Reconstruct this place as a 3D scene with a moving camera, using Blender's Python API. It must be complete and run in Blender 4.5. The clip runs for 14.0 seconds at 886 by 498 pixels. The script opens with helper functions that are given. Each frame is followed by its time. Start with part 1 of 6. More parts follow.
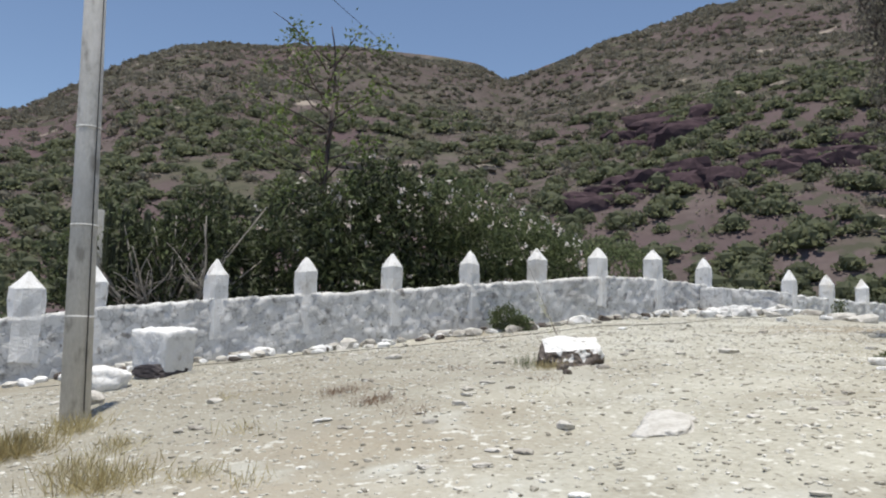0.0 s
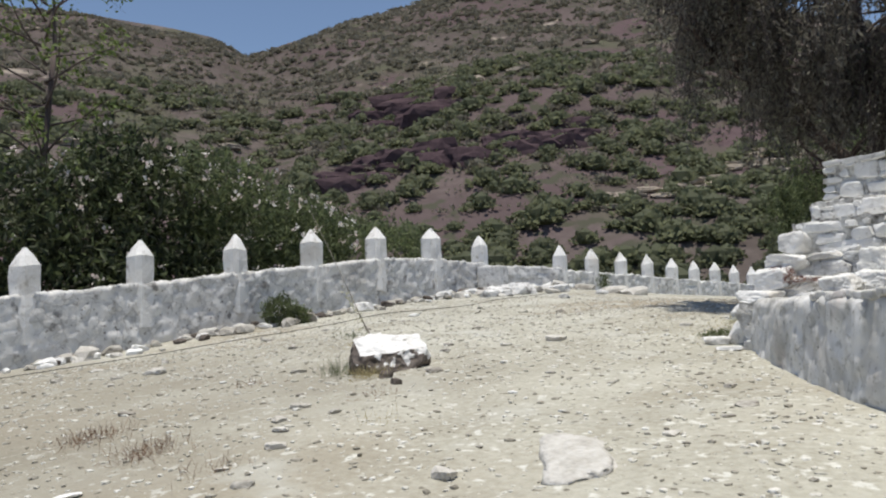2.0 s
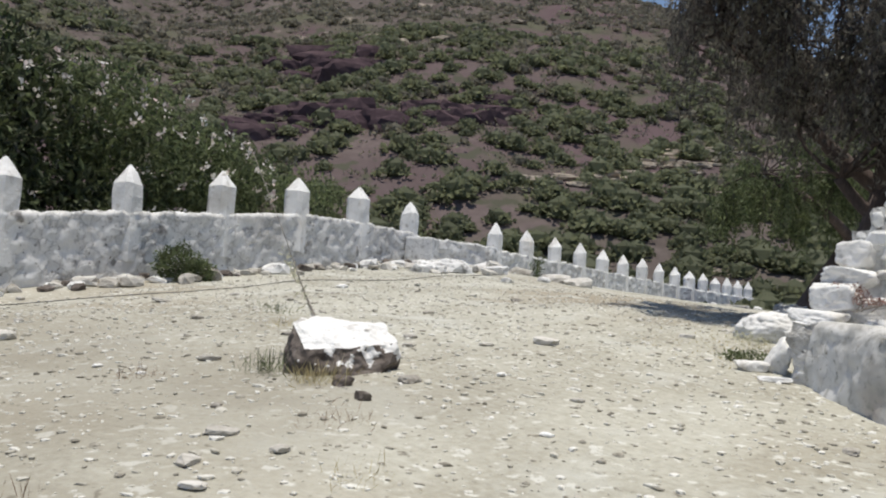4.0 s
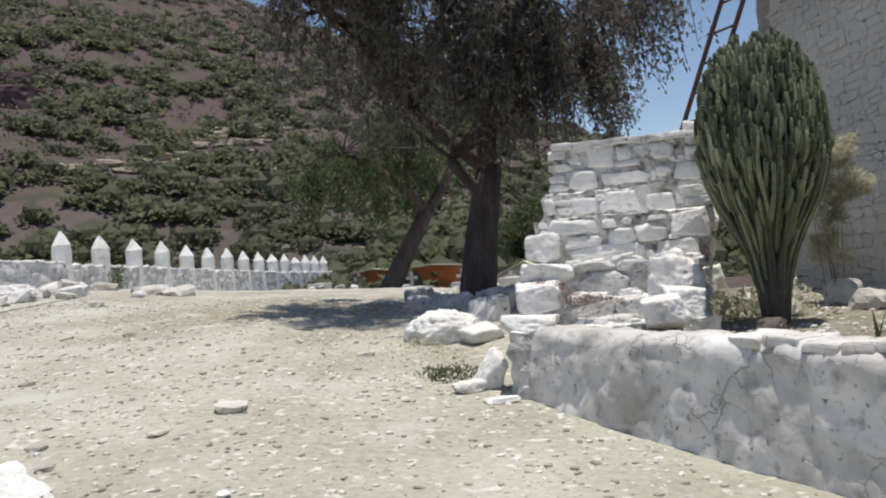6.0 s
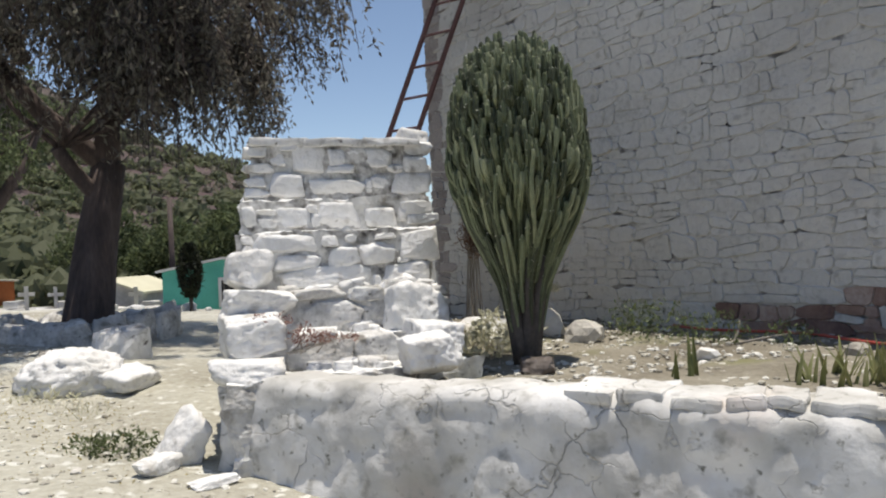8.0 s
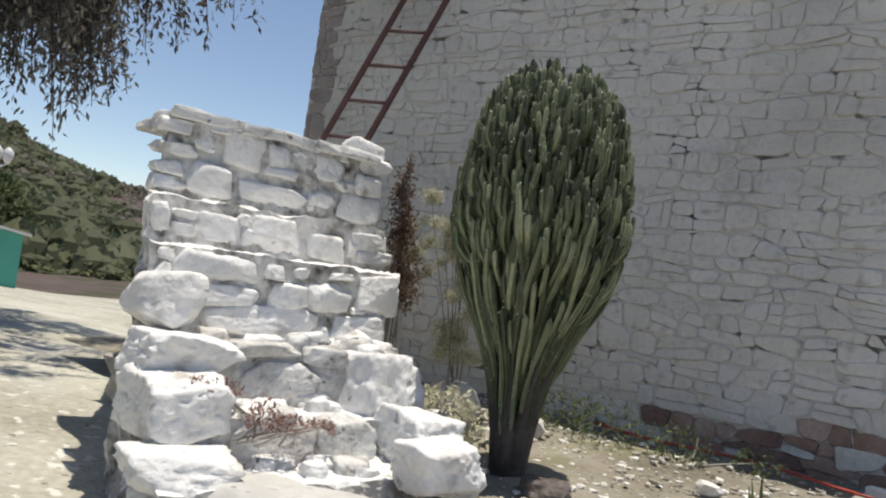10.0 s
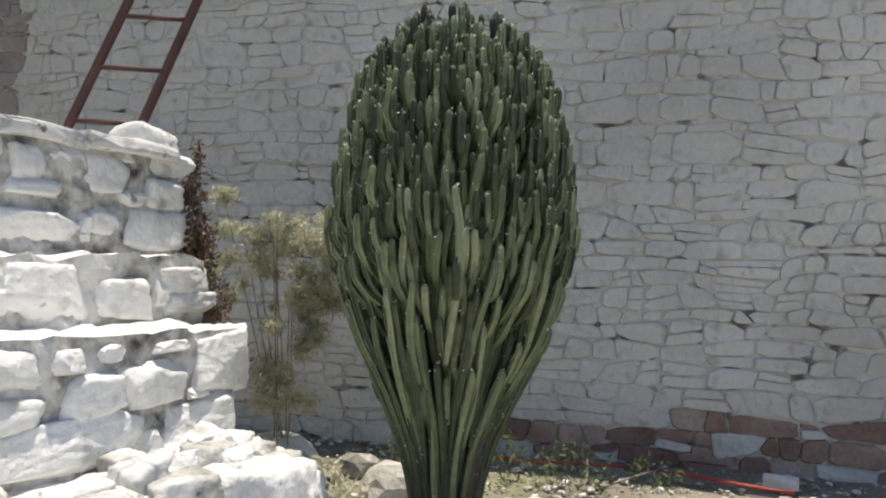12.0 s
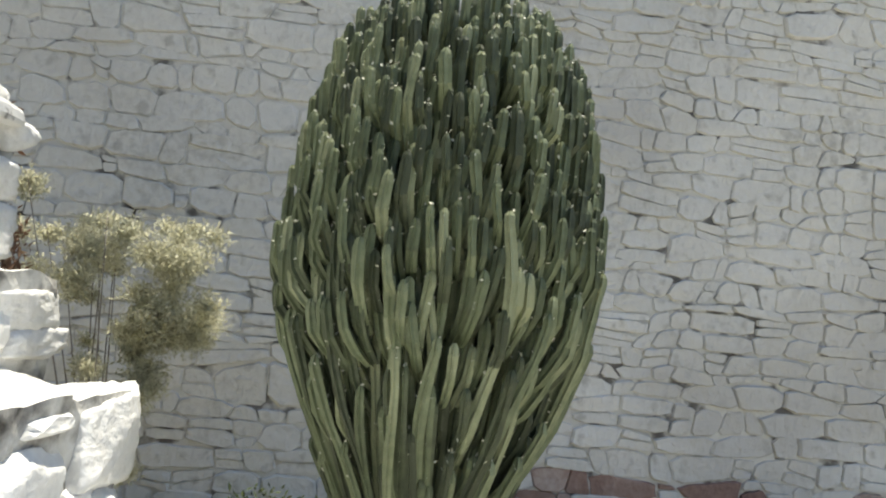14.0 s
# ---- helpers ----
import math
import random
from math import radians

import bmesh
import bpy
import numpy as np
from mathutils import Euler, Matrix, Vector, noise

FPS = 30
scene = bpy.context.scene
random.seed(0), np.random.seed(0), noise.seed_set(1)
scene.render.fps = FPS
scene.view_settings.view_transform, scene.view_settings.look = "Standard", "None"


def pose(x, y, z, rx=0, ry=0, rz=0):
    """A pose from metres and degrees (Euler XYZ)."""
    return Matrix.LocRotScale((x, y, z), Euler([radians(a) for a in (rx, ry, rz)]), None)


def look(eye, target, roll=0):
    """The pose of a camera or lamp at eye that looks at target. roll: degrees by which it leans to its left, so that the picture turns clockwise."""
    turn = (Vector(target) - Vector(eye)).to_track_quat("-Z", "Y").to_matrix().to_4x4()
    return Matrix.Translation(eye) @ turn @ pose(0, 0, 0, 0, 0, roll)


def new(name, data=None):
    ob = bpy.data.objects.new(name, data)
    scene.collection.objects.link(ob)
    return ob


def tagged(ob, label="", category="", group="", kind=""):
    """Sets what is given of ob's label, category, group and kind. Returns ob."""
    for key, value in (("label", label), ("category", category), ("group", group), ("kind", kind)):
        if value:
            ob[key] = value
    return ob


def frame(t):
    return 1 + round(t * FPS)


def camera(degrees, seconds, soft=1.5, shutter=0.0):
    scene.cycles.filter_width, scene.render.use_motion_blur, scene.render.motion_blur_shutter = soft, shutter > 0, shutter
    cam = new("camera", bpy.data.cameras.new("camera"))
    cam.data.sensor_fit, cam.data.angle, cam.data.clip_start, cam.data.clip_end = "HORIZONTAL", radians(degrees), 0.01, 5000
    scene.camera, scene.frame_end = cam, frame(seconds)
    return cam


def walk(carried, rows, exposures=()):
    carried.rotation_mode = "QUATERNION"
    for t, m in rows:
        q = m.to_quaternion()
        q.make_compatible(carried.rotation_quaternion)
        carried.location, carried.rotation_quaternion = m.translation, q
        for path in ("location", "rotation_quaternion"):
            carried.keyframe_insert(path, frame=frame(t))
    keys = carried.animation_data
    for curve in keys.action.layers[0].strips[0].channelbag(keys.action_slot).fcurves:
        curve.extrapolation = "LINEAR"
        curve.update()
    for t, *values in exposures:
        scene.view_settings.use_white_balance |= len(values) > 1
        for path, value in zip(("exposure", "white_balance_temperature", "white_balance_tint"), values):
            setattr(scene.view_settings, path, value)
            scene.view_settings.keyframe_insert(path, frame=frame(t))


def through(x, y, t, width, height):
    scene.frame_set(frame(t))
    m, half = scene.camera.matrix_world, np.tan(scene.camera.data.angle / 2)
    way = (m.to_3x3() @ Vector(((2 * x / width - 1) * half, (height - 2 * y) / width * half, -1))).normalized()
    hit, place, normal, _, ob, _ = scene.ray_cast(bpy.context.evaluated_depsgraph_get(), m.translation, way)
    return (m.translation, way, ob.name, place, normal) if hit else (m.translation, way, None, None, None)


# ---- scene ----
cam = camera(58.3, 14.0, soft=2.1)
PATH = [
    (0, (-0.152, -0.008, 1.593), (-1.744, 1.18, 1.823), 1.1),
    (0.5, (-0.602, 0.144, 1.6), (-2.201, 1.334, 1.766), 2.3),
    (1, (-1.006, 0.248, 1.658), (-2.605, 1.441, 1.792), -0.3),
    (1.5, (-1.524, 0.533, 1.731), (-3.057, 1.816, 1.766), -0.7),
    (2, (-2.054, 0.91, 1.813), (-3.196, 2.542, 1.99), -2.4),
    (4.3, (-4.077, 2.579, 2.026), (-4.989, 4.357, 2.113), 3.3),
    (4.5, (-4.142, 2.66, 2.095), (-5.022, 4.454, 2.155), 2.6),
    (5, (-4.628, 2.92, 2.244), (-5.184, 4.841, 2.255), 0.6),
    (5.5, (-5.042, 3.276, 2.353), (-5.163, 5.272, 2.369), -2.2),
    (6, (-5.329, 3.744, 2.46), (-5.191, 5.739, 2.494), -4.6),
    (6.5, (-5.493, 4.258, 2.45), (-4.883, 6.163, 2.413), -0.6),
    (7, (-5.667, 4.679, 2.499), (-4.77, 6.467, 2.489), -0.1),
    (7.5, (-5.783, 5.105, 2.525), (-4.753, 6.818, 2.583), -1.4),
    (8, (-5.933, 5.507, 2.558), (-4.799, 7.155, 2.569), -2.8),
    (8.5, (-5.98, 5.945, 2.536), (-4.708, 7.487, 2.594), -1.4),
    (8.7, (-6.015, 6.101, 2.55), (-4.671, 7.581, 2.612), 1.9),
    (10.8, (-6.207, 8.214, 2.923), (-4.42, 9.11, 2.877), 3.2),
    (11, (-6.076, 8.322, 2.955), (-4.226, 9.076, 2.865), 0.8),
    (11.5, (-5.763, 8.654, 2.993), (-3.878, 9.317, 3.077), -0.6),
    (12, (-5.467, 8.961, 2.994), (-3.529, 9.454, 3.056), 1.7),
    (12.5, (-5.246, 9.248, 2.979), (-3.273, 9.563, 3.049), 5.3),
    (13, (-5.007, 9.537, 2.951), (-3.023, 9.788, 3.0), 3.1),
    (13.5, (-4.836, 9.75, 2.995), (-2.842, 9.856, 3.11), 3.6),
    (14, (-4.788, 9.96, 3.028), (-2.806, 9.747, 3.189), 5.3),
]
walk(cam, [(t, look(eye, target, roll)) for t, eye, target, roll in PATH],
     [(0.0, 0.17, 6850, 10), (2.0, 0.05, 6950, 10), (5.0, 0.05, 7000, 11), (7.0, 0.1, 7100, 12), (9.0, 0.2, 7200, 11), (11.0, 0.28, 7250, 11), (11.5, 0.34, 7250, 11), (12.5, 0.58, 7400, 8), (14.0, 0.92, 7500, 6)])

# ---- light ----
SUN = Vector((0.07, -0.08, 1.0)).normalized()          # towards the sun: close to the zenith
world = bpy.data.worlds.new("sky")
scene.world = world
world.use_nodes = True
wn = world.node_tree.nodes
sky = wn.new("ShaderNodeTexSky")
sky.sky_type = "NISHITA"
sky.sun_disc = False
sky.sun_elevation = math.asin(SUN.z)
sky.sun_rotation = math.atan2(SUN.x, SUN.y)
sky.altitude = 1800
sky.air_density, sky.dust_density, sky.ozone_density = 1.0, 0.6, 1.5
world.node_tree.links.new(sky.outputs[0], wn["Background"].inputs[0])
wn["Background"].inputs[1].default_value = 0.125
sun = new("sun", bpy.data.lights.new("sun", "SUN"))
sun.data.energy, sun.data.angle, sun.data.color = 4.0, radians(0.53), (1.0, 0.975, 0.92)
sun.matrix_world = Matrix.Translation((0, 0, 40)) @ SUN.to_track_quat("Z", "Y").to_matrix().to_4x4()
scene.view_settings.exposure = 0.0

# ---- materials ----


def shade(name, stops, scale=2.0, fine=40.0, rough=0.85, bump=0.3, bump_scale=60.0, island=0.0, detail=8, spec=0.3, obj=0.0,
          blotch=None, stretch=(1, 1, 1), coord="Object", cells=None):
    """A surface: a colour ramp over noise at two scales, with a fine relief. blotch: (colour, scale, low, high) stains."""
    m = bpy.data.materials.new(name)
    m.use_nodes = True
    nt = m.node_tree
    n, l = nt.nodes, nt.links
    b = n["Principled BSDF"]
    b.inputs["Roughness"].default_value = rough
    b.inputs["Specular IOR Level"].default_value = spec
    tc = n.new("ShaderNodeTexCoord")
    mp = n.new("ShaderNodeMapping")
    mp.inputs["Scale"].default_value = stretch
    if coord == "World":
        geo = n.new("ShaderNodeNewGeometry")
        l.new(geo.outputs["Position"], mp.inputs[0])
    else:
        l.new(tc.outputs["Object"], mp.inputs[0])
    a = n.new("ShaderNodeTexNoise")
    a.inputs["Scale"].default_value, a.inputs["Detail"].default_value = scale, detail
    f = n.new("ShaderNodeTexNoise")
    f.inputs["Scale"].default_value, f.inputs["Detail"].default_value = fine, 4
    l.new(mp.outputs[0], a.inputs[0])
    l.new(mp.outputs[0], f.inputs[0])
    mix = n.new("ShaderNodeMath")
    mix.operation = "MULTIPLY_ADD"
    mix.inputs[1].default_value = 0.45
    l.new(f.outputs[0], mix.inputs[0])
    half = n.new("ShaderNodeMath")
    half.operation = "MULTIPLY_ADD"
    half.inputs[1].default_value, half.inputs[2].default_value = 0.75, -0.1
    l.new(a.outputs[0], half.inputs[0])
    l.new(half.outputs[0], mix.inputs[2])
    value = mix.outputs[0]
    if island or obj:
        if island:
            g = n.new("ShaderNodeNewGeometry")
            src = g.outputs["Random Per Island"]
        else:
            g = n.new("ShaderNodeObjectInfo")
            src = g.outputs["Random"]
        k = n.new("ShaderNodeMath")
        k.operation = "MULTIPLY_ADD"
        amount = island or obj
        k.inputs[1].default_value = amount
        l.new(src, k.inputs[0])
        sub = n.new("ShaderNodeMath")
        sub.operation = "SUBTRACT"
        sub.inputs[1].default_value = amount / 2
        l.new(value, sub.inputs[0])
        l.new(sub.outputs[0], k.inputs[2])
        value = k.outputs[0]
    ramp = n.new("ShaderNodeValToRGB")
    r = ramp.color_ramp
    for i, (p, c) in enumerate(stops):
        e = r.elements[i] if i < 2 else r.elements.new(p)
        e.position = p
        e.color = (*c, 1)
    l.new(value, ramp.inputs[0])
    colour = ramp.outputs[0]
    for c, sc, lo, hi in blotch or ():
        s = n.new("ShaderNodeTexNoise")
        s.inputs["Scale"].default_value, s.inputs["Detail"].default_value = sc, 6
        l.new(mp.outputs[0], s.inputs[0])
        mr = n.new("ShaderNodeMapRange")
        mr.inputs[1].default_value, mr.inputs[2].default_value = lo, hi
        l.new(s.outputs[0], mr.inputs[0])
        mx = n.new("ShaderNodeMix")
        mx.data_type = "RGBA"
        l.new(mr.outputs[0], mx.inputs[0])
        l.new(colour, mx.inputs[6])
        mx.inputs[7].default_value = (*c, 1)
        colour = mx.outputs[2]
    joint = None
    if cells:
        # rubble showing through: (scale, joint width, joint darkness, spread of the stones' tone, relief, share left open)
        warp = n.new("ShaderNodeTexNoise")
        warp.inputs["Scale"].default_value, warp.inputs["Detail"].default_value = cells[0] * 1.3, 6
        l.new(mp.outputs[0], warp.inputs[0])
        wm = n.new("ShaderNodeMix")
        wm.data_type = "RGBA"
        wm.blend_type = "ADD"
        wm.inputs[0].default_value = 0.9 / cells[0]
        l.new(mp.outputs[0], wm.inputs[6])
        l.new(warp.outputs[1], wm.inputs[7])
        ve = n.new("ShaderNodeTexVoronoi")
        ve.feature = "DISTANCE_TO_EDGE"
        vc = n.new("ShaderNodeTexVoronoi")
        for q in (ve, vc):
            q.inputs["Scale"].default_value = cells[0]
            l.new(wm.outputs[2], q.inputs["Vector"])
        jr = n.new("ShaderNodeMapRange")
        jr.inputs[1].default_value, jr.inputs[2].default_value = 0.0, cells[1]
        jr.inputs[3].default_value, jr.inputs[4].default_value = 1 - cells[2], 1.0
        l.new(ve.outputs[0], jr.inputs[0])
        # joints fade where the wash has filled them
        fill = n.new("ShaderNodeMapRange")
        fill.inputs[1].default_value, fill.inputs[2].default_value = cells[5], cells[5] + 0.1
        l.new(a.outputs[0], fill.inputs[0])
        jm = n.new("ShaderNodeMix")
        jm.inputs[3].default_value = 1.0
        l.new(fill.outputs[0], jm.inputs[0])
        l.new(jr.outputs[0], jm.inputs[2])
        hsv = n.new("ShaderNodeSeparateColor")
        l.new(vc.outputs[1], hsv.inputs[0])
        tone = n.new("ShaderNodeMapRange")
        tone.inputs[3].default_value, tone.inputs[4].default_value = 1 - cells[3], 1.0
        l.new(hsv.outputs[0], tone.inputs[0])
        both = n.new("ShaderNodeMath")
        both.operation = "MULTIPLY"
        l.new(jm.outputs[0], both.inputs[0])
        l.new(tone.outputs[0], both.inputs[1])
        mul = n.new("ShaderNodeVectorMath")
        mul.operation = "SCALE"
        l.new(colour, mul.inputs[0])
        l.new(both.outputs[0], mul.inputs["Scale"])
        colour = mul.outputs[0]
        joint = jm.outputs[0]
    l.new(colour, b.inputs["Base Color"])
    if bump:
        bt = n.new("ShaderNodeTexNoise")
        bt.inputs["Scale"].default_value, bt.inputs["Detail"].default_value = bump_scale, 8
        l.new(mp.outputs[0], bt.inputs[0])
        bp = n.new("ShaderNodeBump")
        bp.inputs["Strength"].default_value, bp.inputs["Distance"].default_value = bump, 0.02
        l.new(bt.outputs[0], bp.inputs["Height"])
        l.new(bp.outputs[0], b.inputs["Normal"])
        if joint:
            b2 = n.new("ShaderNodeBump")
            b2.inputs["Strength"].default_value, b2.inputs["Distance"].default_value = cells[4], 0.03
            l.new(joint, b2.inputs["Height"])
            l.new(bp.outputs[0], b2.inputs["Normal"])
            l.new(b2.outputs[0], b.inputs["Normal"])
    return m


GROUND = shade("pale_gravel", [(0.2, (0.22, 0.2, 0.155)), (0.42, (0.37, 0.355, 0.295)), (0.58, (0.47, 0.46, 0.395)), (0.8, (0.56, 0.56, 0.5))],
               0.6, 18, 0.95, 0.9, 26, blotch=[((0.31, 0.27, 0.205), 0.16, 0.54, 0.7), ((0.29, 0.27, 0.22), 0.55, 0.6, 0.72), ((0.62, 0.62, 0.57), 9, 0.6, 0.66), ((0.2, 0.185, 0.15), 13, 0.64, 0.7), ((0.5, 0.5, 0.45), 1.1, 0.56, 0.7)], coord="World")


def weedy_earth(m, colour, amount):
    """Mixes darker loose earth into the gravel on the unwalked side of the yard, with a ragged edge."""
    n, l = m.node_tree.nodes, m.node_tree.links
    base = n["Principled BSDF"].inputs["Base Color"]
    geo = n.new("ShaderNodeNewGeometry")
    wob = n.new("ShaderNodeTexNoise")
    wob.inputs["Scale"].default_value, wob.inputs["Detail"].default_value = 0.7, 7
    l.new(geo.outputs["Position"], wob.inputs[0])
    off = n.new("ShaderNodeVectorMath")
    off.operation = "MULTIPLY_ADD"
    off.inputs[1].default_value = (5, 5, 0)
    l.new(wob.outputs["Color"], off.inputs[0])
    l.new(geo.outputs["Position"], off.inputs[2])
    xyz = n.new("ShaderNodeSeparateXYZ")
    l.new(off.outputs[0], xyz.inputs[0])
    fades = []
    for axis, lo, hi in ((0, -2.6, -4.8), (1, 12.0, 9.5)):
        f = n.new("ShaderNodeMapRange")
        f.inputs[1].default_value, f.inputs[2].default_value = lo, hi
        l.new(xyz.outputs[axis], f.inputs[0])
        fades.append(f.outputs[0])
    both = n.new("ShaderNodeMath")
    both.operation = "MULTIPLY"
    l.new(fades[0], both.inputs[0])
    l.new(fades[1], both.inputs[1])
    part_of = n.new("ShaderNodeMath")
    part_of.operation = "MULTIPLY"
    part_of.inputs[1].default_value = amount
    l.new(both.outputs[0], part_of.inputs[0])
    mx = n.new("ShaderNodeMix")
    mx.data_type = "RGBA"
    mx.inputs[7].default_value = (*colour, 1)
    l.new(part_of.outputs[0], mx.inputs[0])
    l.new(base.links[0].from_socket, mx.inputs[6])
    l.new(mx.outputs[2], base)


weedy_earth(GROUND, (0.25, 0.228, 0.18), 0.55)
HILL = shade("hill_earth", [(0.25, (0.075, 0.063, 0.058)), (0.45, (0.105, 0.088, 0.082)), (0.6, (0.138, 0.116, 0.108)), (0.8, (0.2, 0.172, 0.155))],
             0.07, 1.2, 1.0, 0.0, blotch=[((0.115, 0.083, 0.088), 0.016, 0.47, 0.6), ((0.1, 0.1, 0.072), 0.06, 0.55, 0.65), ((0.08, 0.08, 0.06), 0.4, 0.56, 0.62),
                                          ((0.3, 0.26, 0.22), 0.11, 0.66, 0.71)], coord="World", spec=0.0)
WHITE = shade("whitewash_rough", [(0.12, (0.34, 0.33, 0.31)), (0.3, (0.66, 0.66, 0.64)), (0.5, (0.78, 0.78, 0.77)), (0.8, (0.84, 0.84, 0.83))],
              3.0, 26, 0.9, 0.8, 22, blotch=[((0.42, 0.4, 0.37), 5.5, 0.6, 0.74), ((0.6, 0.57, 0.52), 1.3, 0.58, 0.75), ((0.3, 0.29, 0.27), 12, 0.66, 0.76)], coord="World")
WHITE_WORN = shade("whitewash_worn", [(0.15, (0.36, 0.35, 0.33)), (0.36, (0.62, 0.62, 0.61)), (0.55, (0.76, 0.76, 0.75)), (0.8, (0.83, 0.83, 0.82))],
                   2.6, 16, 0.92, 0.7, 14, blotch=[((0.3, 0.29, 0.28), 4.2, 0.6, 0.7), ((0.2, 0.19, 0.18), 13.0, 0.64, 0.7), ((0.58, 0.57, 0.55), 0.6, 0.54, 0.7)], coord="World", cells=(5.5, 0.07, 0.3, 0.14, 0.5, 0.5))
PLANTER = shade("whitewash_planter", [(0.1, (0.4, 0.38, 0.35)), (0.28, (0.67, 0.66, 0.64)), (0.5, (0.78, 0.78, 0.77)), (0.8, (0.83, 0.83, 0.82))],
                2.0, 18, 0.9, 0.5, 12, blotch=[((0.54, 0.535, 0.51), 2.4, 0.48, 0.64), ((0.6, 0.5, 0.44), 1.1, 0.58, 0.75), ((0.36, 0.355, 0.33), 9.0, 0.56, 0.72), ((0.2, 0.2, 0.17), 21.0, 0.62, 0.74), ((0.4, 0.39, 0.36), 0.8, 0.48, 0.68)], coord="World", cells=(4.4, 0.025, 0.3, 0.07, 0.8, 0.4))
# mottled grey: grime on stair risers, tree shade put into the ring's colour
GRIMY_SHADED = shade("whitewash_grimy_shaded", [(0.15, (0.2, 0.19, 0.175)), (0.38, (0.42, 0.41, 0.385)), (0.58, (0.62, 0.61, 0.59)), (0.82, (0.78, 0.78, 0.76))],
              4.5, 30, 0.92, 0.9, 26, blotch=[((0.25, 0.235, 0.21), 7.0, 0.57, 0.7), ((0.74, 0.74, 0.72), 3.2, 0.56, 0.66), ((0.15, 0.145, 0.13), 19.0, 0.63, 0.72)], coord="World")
HOUSE = shade("house_whitewash", [(0.15, (0.5, 0.49, 0.455)), (0.35, (0.7, 0.69, 0.65)), (0.6, (0.78, 0.77, 0.73)), (0.85, (0.82, 0.81, 0.775))],
              1.2, 20, 0.92, 0.9, 18, obj=0.25, blotch=[((0.58, 0.565, 0.53), 0.5, 0.52, 0.68), ((0.52, 0.51, 0.475), 9.0, 0.58, 0.7)], coord="World")
MORTAR = shade("house_mortar", [(0.28, (0.06, 0.057, 0.054)), (0.39, (0.2, 0.19, 0.18)), (0.47, (0.68, 0.67, 0.63))], 3.0, 9, 0.95, 0.5, 20, coord="World")
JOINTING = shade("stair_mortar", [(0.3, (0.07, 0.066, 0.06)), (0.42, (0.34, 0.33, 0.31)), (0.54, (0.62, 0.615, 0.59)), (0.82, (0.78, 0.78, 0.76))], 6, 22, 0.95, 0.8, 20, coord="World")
QUOIN = shade("quoin_stone", [(0.2, (0.24, 0.21, 0.2)), (0.5, (0.4, 0.36, 0.34)), (0.8, (0.52, 0.48, 0.46))], 2, 20, 0.92, 0.5, 20, obj=0.3, coord="World")
BARE = shade("bare_stone", [(0.2, (0.2, 0.125, 0.105)), (0.45, (0.33, 0.22, 0.18)), (0.65, (0.43, 0.32, 0.27)), (0.85, (0.56, 0.48, 0.43))],
             3, 25, 0.9, 0.6, 25, obj=0.45, coord="World")
SOIL = shade("dry_soil", [(0.2, (0.12, 0.105, 0.08)), (0.45, (0.21, 0.19, 0.15)), (0.62, (0.29, 0.27, 0.22)), (0.85, (0.42, 0.4, 0.35))], 1.5, 22, 0.95, 0.7, 40, coord="World",
             blotch=[((0.2, 0.2, 0.1), 1.2, 0.56, 0.7)])
ROCK = shade("pale_rock", [(0.15, (0.17, 0.15, 0.13)), (0.4, (0.38, 0.36, 0.32)), (0.65, (0.58, 0.56, 0.52)), (0.85, (0.68, 0.66, 0.62))], 4, 30, 0.92, 0.6, 30, obj=0.4, coord="World")
PALE = shade("pale_slab", [(0.15, (0.28, 0.265, 0.235)), (0.4, (0.48, 0.465, 0.43)), (0.62, (0.62, 0.61, 0.58)), (0.85, (0.7, 0.69, 0.67))], 6, 26, 0.92, 0.9, 24, coord="World")
PEBBLE = shade("pebble", [(0.1, (0.22, 0.205, 0.17)), (0.35, (0.42, 0.4, 0.345)), (0.6, (0.58, 0.565, 0.51)), (0.9, (0.74, 0.73, 0.69))], 5, 40, 0.92, 0.4, 40, island=0.8, coord="World")
BROWNROCK = shade("brown_rock", [(0.2, (0.04, 0.033, 0.03)), (0.5, (0.12, 0.1, 0.088)), (0.8, (0.26, 0.23, 0.21))], 5, 24, 0.9, 0.8, 24)
DARKROCK = shade("dark_rock", [(0.2, (0.02, 0.018, 0.02)), (0.5, (0.06, 0.052, 0.055)), (0.8, (0.13, 0.12, 0.12))], 5, 30, 0.85, 0.6, 30)
OUTCROP = shade("purple_outcrop", [(0.2, (0.045, 0.032, 0.038)), (0.5, (0.08, 0.056, 0.063)), (0.8, (0.125, 0.088, 0.092))], 0.3, 2.5, 0.95, 0.0, spec=0.0, coord="World")
SCREE = shade("pale_scree", [(0.2, (0.2, 0.165, 0.135)), (0.5, (0.36, 0.31, 0.255)), (0.8, (0.5, 0.45, 0.38))], 0.15, 1.5, 0.95, 0.0, spec=0.0)
CONCRETE = shade("concrete", [(0.2, (0.3, 0.295, 0.28)), (0.42, (0.5, 0.495, 0.475)), (0.8, (0.66, 0.65, 0.63))], 4, 30, 0.85, 0.5, 40, stretch=(1, 1, 0.5), blotch=[((0.32, 0.31, 0.29), 6, 0.56, 0.68)])
GREYPOST = shade("grey_post", [(0.2, (0.16, 0.165, 0.16)), (0.5, (0.25, 0.255, 0.25)), (0.8, (0.34, 0.34, 0.33))], 4, 30, 0.9, 0.4, 40, stretch=(1, 1, 0.5))
RUST = shade("rusty_iron", [(0.2, (0.045, 0.022, 0.024)), (0.5, (0.09, 0.043, 0.046)), (0.8, (0.14, 0.075, 0.078))], 6, 60, 0.65, 0.2, 60, spec=0.4)
